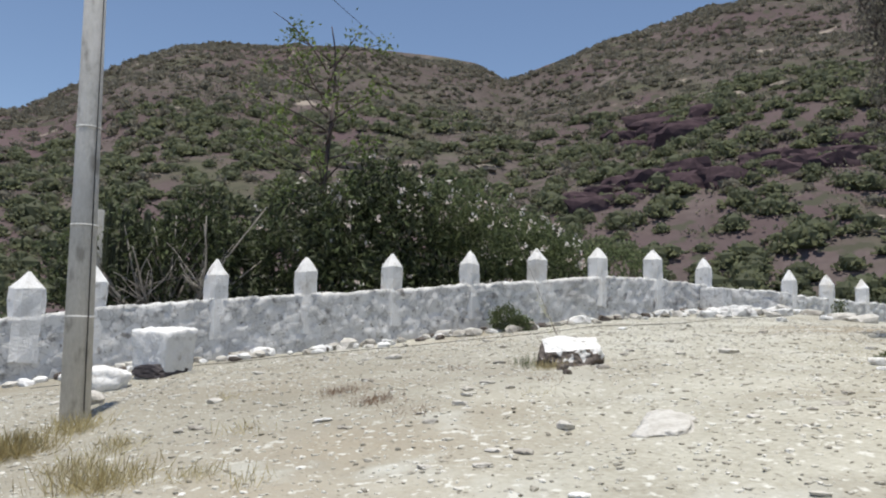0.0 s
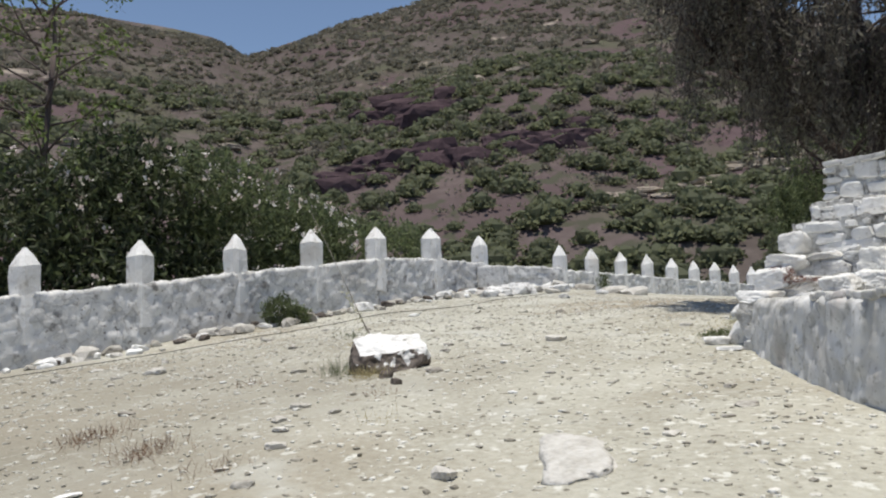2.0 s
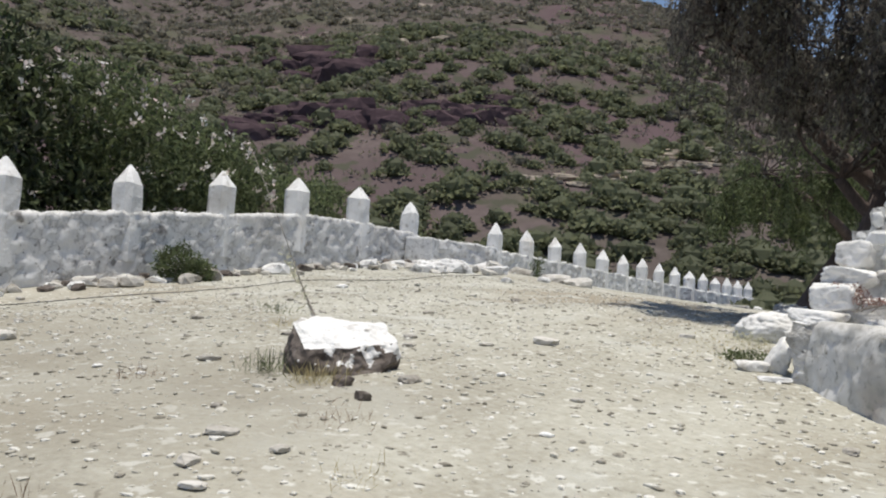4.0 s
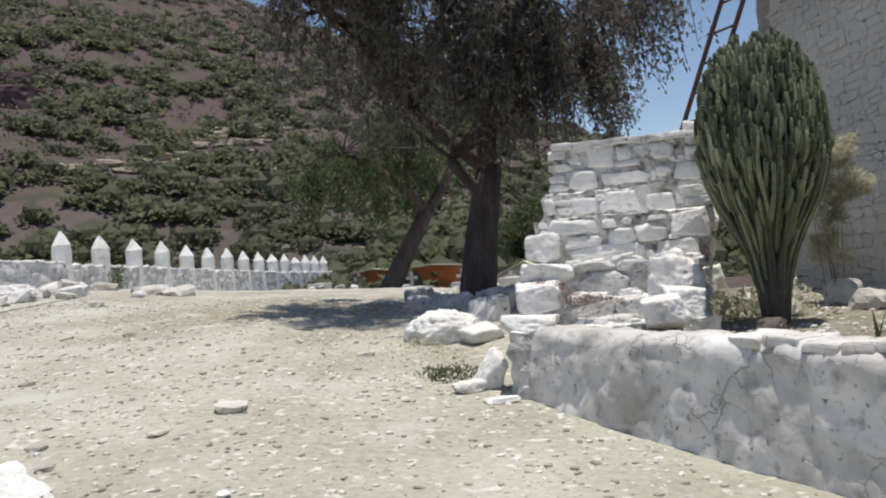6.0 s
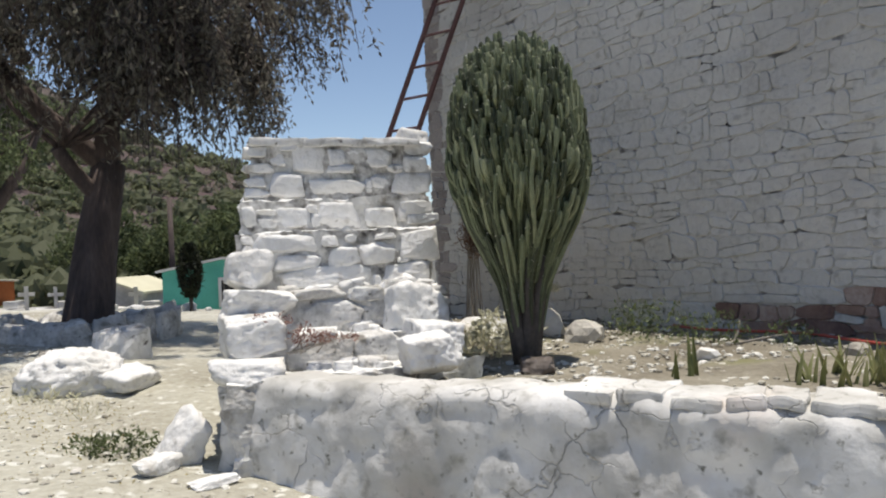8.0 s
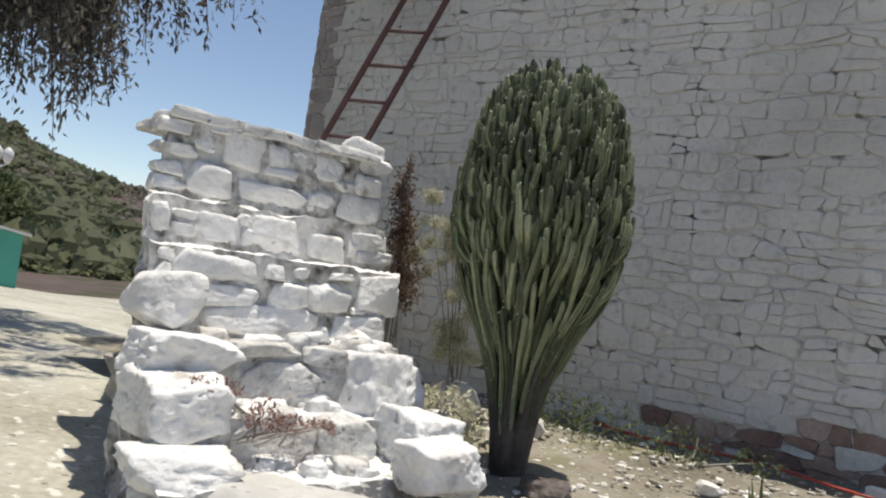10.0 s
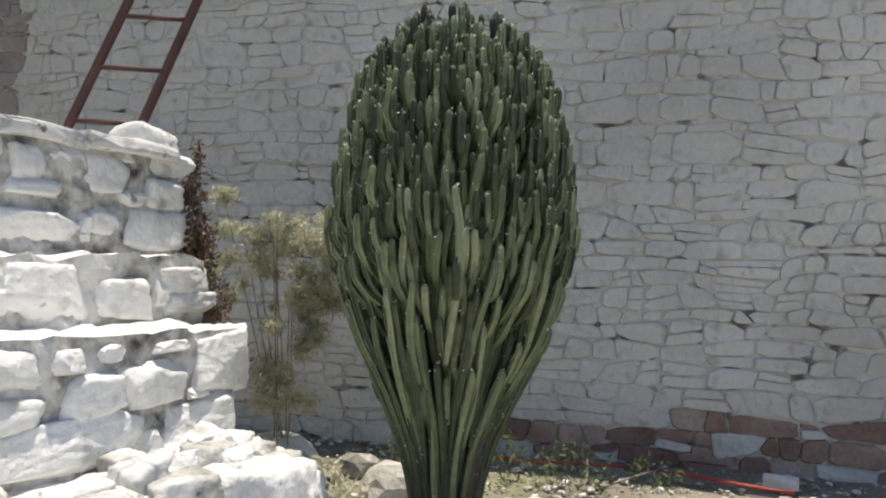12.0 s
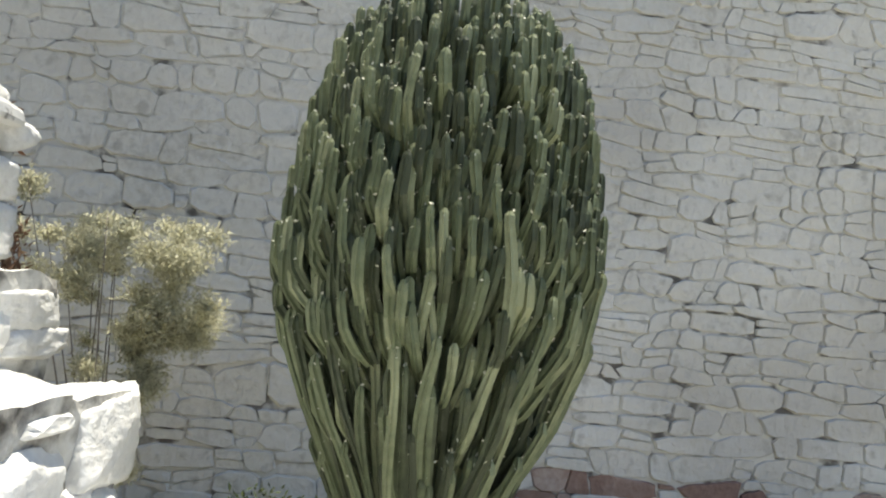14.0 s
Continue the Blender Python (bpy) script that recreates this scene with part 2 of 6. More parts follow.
BARK = shade("bark", [(0.2, (0.035, 0.027, 0.025)), (0.5, (0.09, 0.07, 0.065)), (0.8, (0.17, 0.135, 0.12))], 5, 30, 0.95, 0.9, 18, stretch=(1, 1, 0.25))
TWIG = shade("pale_twig", [(0.2, (0.16, 0.14, 0.12)), (0.8, (0.4, 0.37, 0.33))], 5, 30, 0.9, 0.2, 30)
CABLE = shade("black_cable", [(0.2, (0.012, 0.012, 0.013)), (0.8, (0.03, 0.03, 0.03))], 5, 30, 0.6, 0.0)
HOSE = shade("red_hose", [(0.2, (0.3, 0.05, 0.04)), (0.8, (0.5, 0.1, 0.08))], 5, 30, 0.5, 0.0)


def leafy(name, dark, mid, light, scale=1.2, island=0.7, through=0.25):
    m = shade(name, [(0.15, dark), (0.5, mid), (0.85, light)], scale, 9, 0.6, 0.0, island=island, spec=0.25, coord="World")
    nt = m.node_tree
    b = nt.nodes["Principled BSDF"]
    t = nt.nodes.new("ShaderNodeBsdfTranslucent")
    x = nt.nodes.new("ShaderNodeMixShader")
    x.inputs[0].default_value = through
    nt.links.new(b.inputs["Base Color"].links[0].from_socket, t.inputs[0])
    nt.links.new(b.outputs[0], x.inputs[1])
    nt.links.new(t.outputs[0], x.inputs[2])
    nt.links.new(x.outputs[0], nt.nodes["Material Output"].inputs[0])
    return m


LEAF_PEPPER = leafy("pepper_leaf", (0.085, 0.075, 0.075), (0.165, 0.152, 0.135), (0.27, 0.262, 0.215), through=0.55)
LEAF_GREEN = leafy("green_leaf", (0.065, 0.078, 0.04), (0.125, 0.155, 0.075), (0.2, 0.245, 0.12), through=0.5)
LEAF_OLEANDER = leafy("oleander_leaf", (0.025, 0.03, 0.018), (0.055, 0.07, 0.034), (0.12, 0.15, 0.065))
LEAF_LIME = leafy("sparse_leaf", (0.07, 0.1, 0.025), (0.13, 0.18, 0.05), (0.22, 0.28, 0.09))
LEAF_DRY = leafy("dry_leaf", (0.46, 0.45, 0.33), (0.62, 0.61, 0.47), (0.74, 0.73, 0.6), through=0.6)
LEAF_RED = leafy("red_succulent", (0.16, 0.08, 0.07), (0.3, 0.17, 0.14), (0.42, 0.29, 0.25))
STRAW = leafy("straw", (0.26, 0.21, 0.1), (0.44, 0.37, 0.19), (0.58, 0.52, 0.32), through=0.4)
REDGRASS = leafy("reddish_weed", (0.14, 0.075, 0.05), (0.25, 0.15, 0.1), (0.34, 0.25, 0.17))
AGAVE = leafy("agave_leaf", (0.06, 0.075, 0.025), (0.15, 0.17, 0.07), (0.42, 0.4, 0.2), through=0.2)
CYPRESS = leafy("cypress_leaf", (0.008, 0.01, 0.006), (0.02, 0.024, 0.014), (0.04, 0.05, 0.028))
PETAL = leafy("petal", (0.62, 0.48, 0.46), (0.8, 0.74, 0.7), (0.86, 0.84, 0.8), through=0.3)
BUSH_FAR = leafy("hill_bush", (0.17, 0.158, 0.125), (0.215, 0.203, 0.16), (0.26, 0.248, 0.195), 0.05, 0.35, 0.6)
BUSH_FOOT = leafy("foothill_tree", (0.13, 0.142, 0.088), (0.175, 0.192, 0.117), (0.22, 0.24, 0.145), 0.08, 0.4, 0.6)
CACTUS = shade("cactus_skin", [(0.2, (0.054, 0.066, 0.037)), (0.45, (0.112, 0.136, 0.074)), (0.65, (0.17, 0.2, 0.112)), (0.85, (0.28, 0.305, 0.185))], 3, 30, 0.55, 0.25, 70, obj=0.7, spec=0.4)
CACTUS_ISLAND = shade("cactus_skin_crowded", [(0.2, (0.054, 0.066, 0.037)), (0.45, (0.112, 0.136, 0.074)), (0.65, (0.17, 0.2, 0.112)), (0.85, (0.28, 0.305, 0.185))], 3, 30, 0.55, 0.25, 70, island=0.7, spec=0.4)
ORGAN = shade("organ_skin", [(0.2, (0.025, 0.03, 0.018)), (0.5, (0.06, 0.07, 0.04)), (0.8, (0.11, 0.125, 0.075))], 3, 20, 0.6, 0.3, 40, obj=0.5)
CACTUS_BASE = shade("cactus_cork", [(0.2, (0.055, 0.047, 0.042)), (0.5, (0.115, 0.1, 0.09)), (0.8, (0.19, 0.17, 0.15))], 4, 30, 0.9, 0.5, 40)
SPINE = shade("cactus_spines", [(0.2, (0.45, 0.45, 0.36)), (0.8, (0.72, 0.72, 0.6))], 9, 30, 0.5, 0.0, spec=0.5)

# ---- mesh helpers ----


def ob_from(name, data, material, parent=None, label=""):
    data.materials.append(material)
    ob = new(name, data)
    if parent:
        ob.parent = parent
    if label:
        ob["label"] = label
    return ob


def part(name, bm, material, parent=None, label="", smooth=False):
    """Links a bmesh as one mesh object."""
    data = bpy.data.meshes.new(name)
    bm.to_mesh(data)
    bm.free()
    if smooth:
        data.polygons.foreach_set("use_smooth", [True] * len(data.polygons))
    return ob_from(name, data, material, parent, label)


def part_py(name, verts, faces, material, parent=None, label="", smooth=False):
    data = bpy.data.meshes.new(name)
    data.from_pydata([tuple(v) for v in verts], [], [tuple(f) for f in faces])
    data.update()
    if smooth:
        data.polygons.foreach_set("use_smooth", [True] * len(data.polygons))
    return ob_from(name, data, material, parent, label)


def empty(name, place=(0, 0, 0), turn=0):
    ob = new(name)
    ob.empty_display_size = 0.1
    ob.matrix_world = pose(*place, 0, 0, turn)
    return ob


def box(bm, x0, x1, y0, y1, z0, z1, bevel=0.0):
    m = Matrix.LocRotScale(((x0 + x1) / 2, (y0 + y1) / 2, (z0 + z1) / 2), None, (x1 - x0, y1 - y0, z1 - z0))
    r = bmesh.ops.create_cube(bm, size=1, matrix=m)
    if bevel:
        edges = list({e for v in r["verts"] for e in v.link_edges})
        bmesh.ops.bevel(bm, geom=edges, offset=bevel, segments=2, affect="EDGES", profile=0.6)
    return r["verts"]


def tube_data(points, radii, sides=6, ribs=0.0):
    """Vertices and faces of a tapered tube along a polyline; ribs deepens every second corner."""
    verts, faces = [], []
    pts = [Vector(p) for p in points]
    ref = Vector((0.31, 0.95, 0.05))
    for i, p in enumerate(pts):
        d = (pts[min(i + 1, len(pts) - 1)] - pts[max(i - 1, 0)]).normalized()
        s = d.cross(ref)
        s = (s if s.length > 0.05 else d.cross(Vector((1, 0, 0)))).normalized()
        u = s.cross(d)
        for k in range(sides):
            a = 2 * math.pi * k / sides
            r = radii[i] * (1 - ribs * (k % 2))
            verts.append(p + s * (r * math.cos(a)) + u * (r * math.sin(a)))
    for i in range(len(pts) - 1):
        for k in range(sides):
            k2 = (k + 1) % sides
            faces.append((i * sides + k, i * sides + k2, (i + 1) * sides + k2, (i + 1) * sides + k))
    faces.append(tuple(range(sides))[::-1])
    faces.append(tuple((len(pts) - 1) * sides + k for k in range(sides)))
    return verts, faces


def tubes(name, runs, material, parent=None, label="", sides=6, smooth=True):
    verts, faces = [], []
    for points, radii in runs:
        v, f = tube_data(points, radii, sides)
        o = len(verts)
        verts += v
        faces += [tuple(i + o for i in q) for q in f]
    return part_py(name, verts, faces, material, parent, label, smooth)


def boulder_bm(size, seed, square=3.0, rough=0.12, cuts=2, flat=True):
    """A broken stone: a block with tilted sides and knocked-off corners, pitted by noise."""
    k = random.Random(int(seed * 131) + 7)
    tilt = 0.34 if square < 3.5 else 0.2
    if square >= 5:
        tilt = 0.1
    planes = []
    for ax in range(3):
        for s in (-1, 1):
            n = Vector((k.uniform(-tilt, tilt), k.uniform(-tilt, tilt), k.uniform(-tilt, tilt)))
            n[ax] = s
            planes.append((n.normalized(), k.uniform(0.86, 1.0)))
    for i in range(12):
        n = Vector((k.gauss(0, 1), k.gauss(0, 1), k.gauss(0, 1))).normalized()
        reach = abs(n.x) + abs(n.y) + abs(n.z)
        planes.append((n, reach * k.uniform(0.62, 0.8) if square < 5 else reach * k.uniform(0.84, 0.95)))
    bm = bmesh.new()
    bmesh.ops.create_icosphere(bm, subdivisions=cuts, radius=1)
    off = Vector((seed * 7.13, seed * 3.7, seed * 1.9))
    sx, sy, sz = size
    for v in bm.verts:
        p = v.co.normalized()
        r = min(d / max(p.dot(n), 0.02) for n, d in planes) if square > 2.3 else 1.0
        w = noise.noise(p * 2.1 + off) * 0.6 + 0.4 * noise.noise(p * 5.3 + off)
        if cuts > 3:
            w += 0.34 * noise.noise(p * 9 + off) + 0.24 * noise.noise(p * 19 + off)
        q = p * r * (1 + rough * w)
        if flat and q.z < -0.75:
            q.z = -0.75 - (q.z + 0.75) * 0.1
        v.co = Vector((q.x * sx / 2, q.y * sy / 2, q.z * sz / 2))
    if cuts > 3:
        for face in bm.faces:
            face.smooth = True
    return bm


def slab_bm(w, d, hgt, seed):
    """A thin flagstone with an uneven outline and worn edges."""
    bm = bmesh.new()
    box(bm, -w / 2, w / 2, -d / 2, d / 2, -hgt / 2, hgt / 2, hgt * 0.3)
    bmesh.ops.subdivide_edges(bm, edges=[e for e in bm.edges if e.calc_length() > 0.1], cuts=3, use_grid_fill=True)
    off = Vector((seed * 3.7, seed * 1.3, 0))
    for v in bm.verts:
        n = noise.noise(v.co * 6 + off)
        v.co.x *= 1 + 0.22 * n
        v.co.y *= 1 + 0.2 * noise.noise(v.co * 6 - off)
        v.co.z += 0.018 * noise.noise(v.co * 9 + off)
    return bm


def cards(points, size, spread=1.0, narrow=0.45, seed=1, up=None):
    """Small leaf-shaped cards (two triangles, folded) at points."""
    rng = np.random.default_rng(seed)
    pts = np.asarray(points, float)
    n = len(pts)
    d = rng.normal(size=(n, 3))
    if up is not None:
        d = d * spread + np.asarray(up)
    d /= np.linalg.norm(d, axis=1)[:, None]
    s = np.cross(d, rng.normal(size=(n, 3)))
    s /= np.linalg.norm(s, axis=1)[:, None]
    k = np.cross(d, s)
    ln = (size * (0.6 + 0.8 * rng.random(n)))[:, None]
    w = ln * narrow * 0.5
    verts = np.stack([pts, pts + d * ln * 0.5 + s * w + k * w * 0.4, pts + d * ln, pts + d * ln * 0.5 - s * w + k * w * 0.4], 1).reshape(-1, 3)
    base = np.arange(n)[:, None] * 4
    return verts, np.concatenate([base + [0, 1, 2], base + [0, 2, 3]])


def join_meshes(templates, places, rng):
    """Many copies of template (verts, faces) with place rows (x, y, z, sx, sy, sz, turn) as one vertex and face array."""
    vs, fs, o = [], [], 0
    for row in places:
        v, f = templates[rng.integers(len(templates))]
        c, s = math.cos(row[6]), math.sin(row[6])
        q = v * np.array(row[3:6])
        q = np.stack([q[:, 0] * c - q[:, 1] * s, q[:, 0] * s + q[:, 1] * c, q[:, 2]], 1) + np.array(row[:3])
        vs.append(q)
        fs.append(f + o)
        o += len(v)
    return np.concatenate(vs), np.concatenate(fs)


def stone_template(seed, cuts=1, square=2.6, rough=0.2):
    bm = boulder_bm((1, 1, 1), seed, square, rough, cuts)
    bm.verts.index_update()
    v = np.array([x.co[:] for x in bm.verts])
    f = np.array([[x.index for x in q.verts] for q in bm.faces])
    bm.free()
    return v, f


# ---- lie of the land ----


def mix_steps(x, xs, ys):
    return float(np.interp(x, xs, ys))


def bell(x, y, cx, cy, w):
    return math.exp(-((x - cx) ** 2 + (y - cy) ** 2) / (2 * w * w))


def yard(x, y):
    """Height of the yard, which climbs away from the start and flattens out."""
    x, y = max(-20.0, min(6.0, x)), max(-8.0, min(42.0, y))
    z = 0.078 - 0.0475 * x + 0.161 * y - 0.00224 * x * x - 0.00147 * x * y - 0.00522 * y * y + 0.00004 * y ** 3 + 0.00004 * x * x * y
    return z + 0.26 * bell(x, y, -13.2, 20.5, 3.0) - 0.16 * bell(x, y, -15.2, 9.0, 2.8) - 0.12 * bell(x, y, -10, 33, 5) - 0.12 * bell(x, y, -3.6, 9.2, 1.2)


CENTRE = (-6.0, 6.0)
RIDGE_AZ = [-180, -150, -60, 30, 51, 60, 68, 70.5, 73.7, 76.4, 80, 86, 94, 99, 108, 115, 122, 125, 127, 131, 135.4, 139, 141, 145.4, 151, 160, 163.5, 167, 170, 173.2, 180]
RIDGE_EL = [12.5, 8, 5, 3, 1.5, 3.5, 5.6, 6.2, 6.9, 8.0, 10, 14, 17, 18.9, 21.4, 22.3, 22.9, 22.6, 22, 21.2, 19.8, 18.6, 19.8, 20.4, 20.7, 20.1, 19.5, 18, 16.2, 14.2, 12.5]


def land(x, y):
    """The ground everywhere: the yard, the flat beyond it, then the hills."""
    dx, dy = x - CENTRE[0], y - CENTRE[1]
    r = math.hypot(dx, dy)
    z = yard(x, y)
    if r > 22:
        a = math.degrees(math.atan2(dy, dx))
        el = mix_steps(a, RIDGE_AZ, RIDGE_EL) * 1.035
        k = min(1.0, (r - 22) / 30)
        z = z * (1 - k) + 1.2 * k
        foot = 46.0
        ridge = 230.0 + 25 * math.sin(math.radians(a * 3))
        if r > foot:
            top = math.tan(math.radians(el)) * ridge + 1.2
            t = (r - foot) / (ridge - foot)
            rough = min(1.0, t * 3)
            p = Vector((x, y, 0))
            wob = noise.noise(p * 0.012) * 7 + noise.noise(p * 0.035) * 4 + noise.noise(p * 0.1) * 1.6
            if t <= 1:
                z += (top - 1.2) * t ** 0.92 + wob * rough * (1 - t ** 6)
            else:
                z += (top - 1.2) * max(0.15, 1 - (t - 1) * 0.9)
    else:
        p = Vector((x, y, 0))
        z += noise.noise(p * 0.5) * 0.05 + noise.noise(p * 1.7) * 0.018 + noise.noise(p * 6) * 0.006
    return z


def build_ground():
    radii, r = [0.0], 0.0
    while r < 1400:
        r += 0.16 if r < 12 else 0.16 + (r - 12) * 0.03
        radii.append(r)
    count = 540
    verts, faces = [(CENTRE[0], CENTRE[1], land(*CENTRE))], []
    for r in radii[1:]:
        for k in range(count):
            a = 2 * math.pi * k / count
            x, y = CENTRE[0] + r * math.cos(a), CENTRE[1] + r * math.sin(a)
            verts.append((x, y, land(x, y)))
    for k in range(count):
        faces.append((0, 1 + k, 1 + (k + 1) % count))
    for i in range(len(radii) - 2):
        for k in range(count):
            k2 = (k + 1) % count
            faces.append((1 + i * count + k, 1 + (i + 1) * count + k, 1 + (i + 1) * count + k2, 1 + i * count + k2))
    ob = part_py("ground", verts, faces, GROUND, None, "", True)
    ob.data.materials.append(HILL)
    edge = sum(1 for r in radii if r < 27) - 1
    first = count + edge * count
    index = np.zeros(len(faces), dtype=np.int32)
    index[first:] = 1
    ob.data.polygons.foreach_set("material_index", index)
    tagged(ob, "pale stony sloping ground rising into dry scrubby hills", "ground", kind="structure")


build_ground()

# ---- crenellated boundary wall ----


def post_a(i):
    return -16.32 + 0.234 * i, -0.048 + 1.977 * i


def post_b(i):
    return -15.34 + 0.2706 * i, 4.247 + 1.565 * i


WALL_TOP = [(-4, 1.3), (1.2, 1.84), (2, 2.12), (3, 2.34), (4, 2.53), (5, 2.72), (6, 2.94), (7, 3.15), (8, 3.36), (9, 3.4), (10, 3.33), (11, 3.08), (13, 2.99), (16, 2.83), (20, 2.63), (25, 2.48), (27, 2.45)]


def top_of(i):
    return mix_steps(i, [p[0] for p in WALL_TOP], [p[1] for p in WALL_TOP])


def rough_wall(name, a, b, ia, ib, thick, material, seed):
    """A rubble wall between two plan points, its top following the posts' heights."""
    a, b = Vector((*a, 0)), Vector((*b, 0))
    length = (b - a).length
    d = (b - a) / length
    n = Vector((d.y, -d.x, 0))
    cols, rows = int(length / 0.07), 20
    ring = [(1, k / rows) for k in range(rows)] + [(1 - 2 * k / 3, 1.0) for k in range(4)] + [(-1, 1 - k / rows) for k in range(1, rows + 1)]
    verts, faces = [], []
    for c in range(cols + 1):
        t = c / cols
        p = a + d * (length * t)
        top = top_of(ia + (ib - ia) * t) + 0.035 * noise.noise(Vector((t * length * 1.1, seed, 0))) + 0.02 * noise.noise(Vector((t * length * 4, seed, 3)))
        low = yard(p.x, p.y) - 0.35
        for side, h in ring:
            q = p + n * (side * thick / 2)
            q.z = low + (top - low) * h
            cell = noise.voronoi(q * 4.2)[0]
            w = noise.noise(q * 1.3) * 0.02 + noise.noise(q * 5.5) * 0.03 + noise.noise(q * 13) * 0.02 + 0.04 * min(1.0, (cell[1] - cell[0]) * 3) - 0.025
            q += n * side * w + Vector((0, 0, w * 0.8 if h == 1 else 0))
            verts.append(q)
    m = len(ring)
    for c in range(cols):
        for k in range(m - 1):
            faces.append((c * m + k, (c + 1) * m + k, (c + 1) * m + k + 1, c * m + k + 1))
    faces.append(tuple(range(m)))
    faces.append(tuple(cols * m + k for k in range(m))[::-1])
    ob = part_py(name, verts, faces, material, None, "", True)
    bm = bmesh.new()
    bm.from_mesh(ob.data)
    bmesh.ops.recalc_face_normals(bm, faces=bm.faces)
    bm.to_mesh(ob.data)
    bm.free()
    return ob


def merlon(parent, x, y, top, size, body, tip, turn, seed, lean=0.0):
    """A squat square post with a four-sided point, its lower part running down the wall."""
    bm = bmesh.new()
    h = size / 2
    levels = [(-0.8, 1.08), (-0.3, 1.07), (-0.04, 1.04), (0.02, 1.0), (body * 0.55, 1.02), (body, 1.0), (body + tip * 0.55, 0.52), (body + tip, 0.1)]
    rings = []
    for z, s in levels:
        ring = []
        for cx, cy in ((-1, -0.6), (-0.6, -1), (0.6, -1), (1, -0.6), (1, 0.6), (0.6, 1), (-0.6, 1), (-1, 0.6)):
            p = Vector((cx * h * s, cy * h * s, z))
            w = 0.05 * noise.noise(p * 3.5 + Vector((seed * 3.3, seed, 0)))
            ring.append(bm.verts.new((p.x * (1 + w * 2.2), p.y * (1 + w * 2.2), z + w)))
        rings.append(ring)
    for r0, r1 in zip(rings, rings[1:]):
        for k in range(8):
            bm.faces.new((r0[k], r0[(k + 1) % 8], r1[(k + 1) % 8], r1[k]))
    bm.faces.new(rings[-1])
    ob = part("merlon", bm, WHITE, parent)
    ob.matrix_basis = pose(x, y, top, lean, lean * 0.5, turn)
    return ob


wall_a = rough_wall("wall_west", post_a(-4.5), post_a(10.25), -4.5, 10.25, 0.42, WHITE_WORN, 3)
tagged(wall_a, "whitewashed rubble boundary wall with pointed merlons", "wall", kind="structure")
bend = rough_wall("wall_corner", post_a(10.15), post_b(10.75), 10.15, 10.75, 0.38, WHITE_WORN, 6)
tagged(bend, "whitewashed rubble wall where it turns down the slope", "wall", kind="structure")
wall_b = rough_wall("wall_north", post_b(10.7), post_b(25.6), 10.7, 25.6, 0.36, WHITE_WORN, 8)
tagged(wall_b, "whitewashed rubble boundary wall running down to the graves", "wall", kind="structure")
SPOTS = [-2.0, -0.7, 1.32, 1.86, 3, 3.945, 4.965, 6, 7, 8, 9, 10]
for i in SPOTS:
    k = random.Random(int(i * 10) + 60)
    wide = 0.54 if i == 1.32 else 0.42
    merlon(wall_a, *post_a(i), top_of(i) - 0.02, wide * k.uniform(0.94, 1.06), 0.52 + k.uniform(-0.03, 0.03), 0.31 + k.uniform(-0.03, 0.03), 7 + k.uniform(-4, 4), i + 20, k.uniform(-1.2, 1.2))
for i in range(11, 26):
    k = random.Random(i)
    merlon(wall_b, *post_b(i), top_of(i) - 0.03, 0.38 * k.uniform(0.94, 1.06), 0.43 + k.uniform(-0.03, 0.03), 0.31 + k.uniform(-0.03, 0.03), 20 + k.uniform(-8, 8), i, k.uniform(-1.2, 1.2))
bm = bmesh.new()
box(bm, -0.35, 0.35, -0.3, 0.3, -0.5, 0.62, 0.05)
stub = tagged(part("wall_buttress", bm, WHITE_WORN), "stub of whitewashed masonry against the boundary wall", "buttress", kind="structure")
stub.matrix_world = pose(-13.5, 19.6, 2.6, 0, 0, 10)

# ---- white house ----
HOUSE_TOP, HOUSE_BASE, HOUSE_LEFT, HOUSE_RIGHT = 9.3, 1.3, 14.35, 3.6
bm = bmesh.new()
outline = [(0.02, HOUSE_RIGHT), (0.02, HOUSE_LEFT), (0.04, HOUSE_LEFT + 0.02), (7.0, HOUSE_LEFT + 0.02), (7.0, HOUSE_RIGHT)]
low = [bm.verts.new((x, y, HOUSE_BASE)) for x, y in outline]
high = [bm.verts.new((x, y, HOUSE_TOP)) for x, y in outline]
for k in range(5):
    bm.faces.new((low[k], low[(k + 1) % 5], high[(k + 1) % 5], high[k]))
bm.faces.new(high)
bm.faces.new(low)
bmesh.ops.recalc_face_normals(bm, faces=bm.faces)
house = tagged(part("white_house", bm, MORTAR), "tall whitewashed stone house wall with bare stones at its foot", "house")


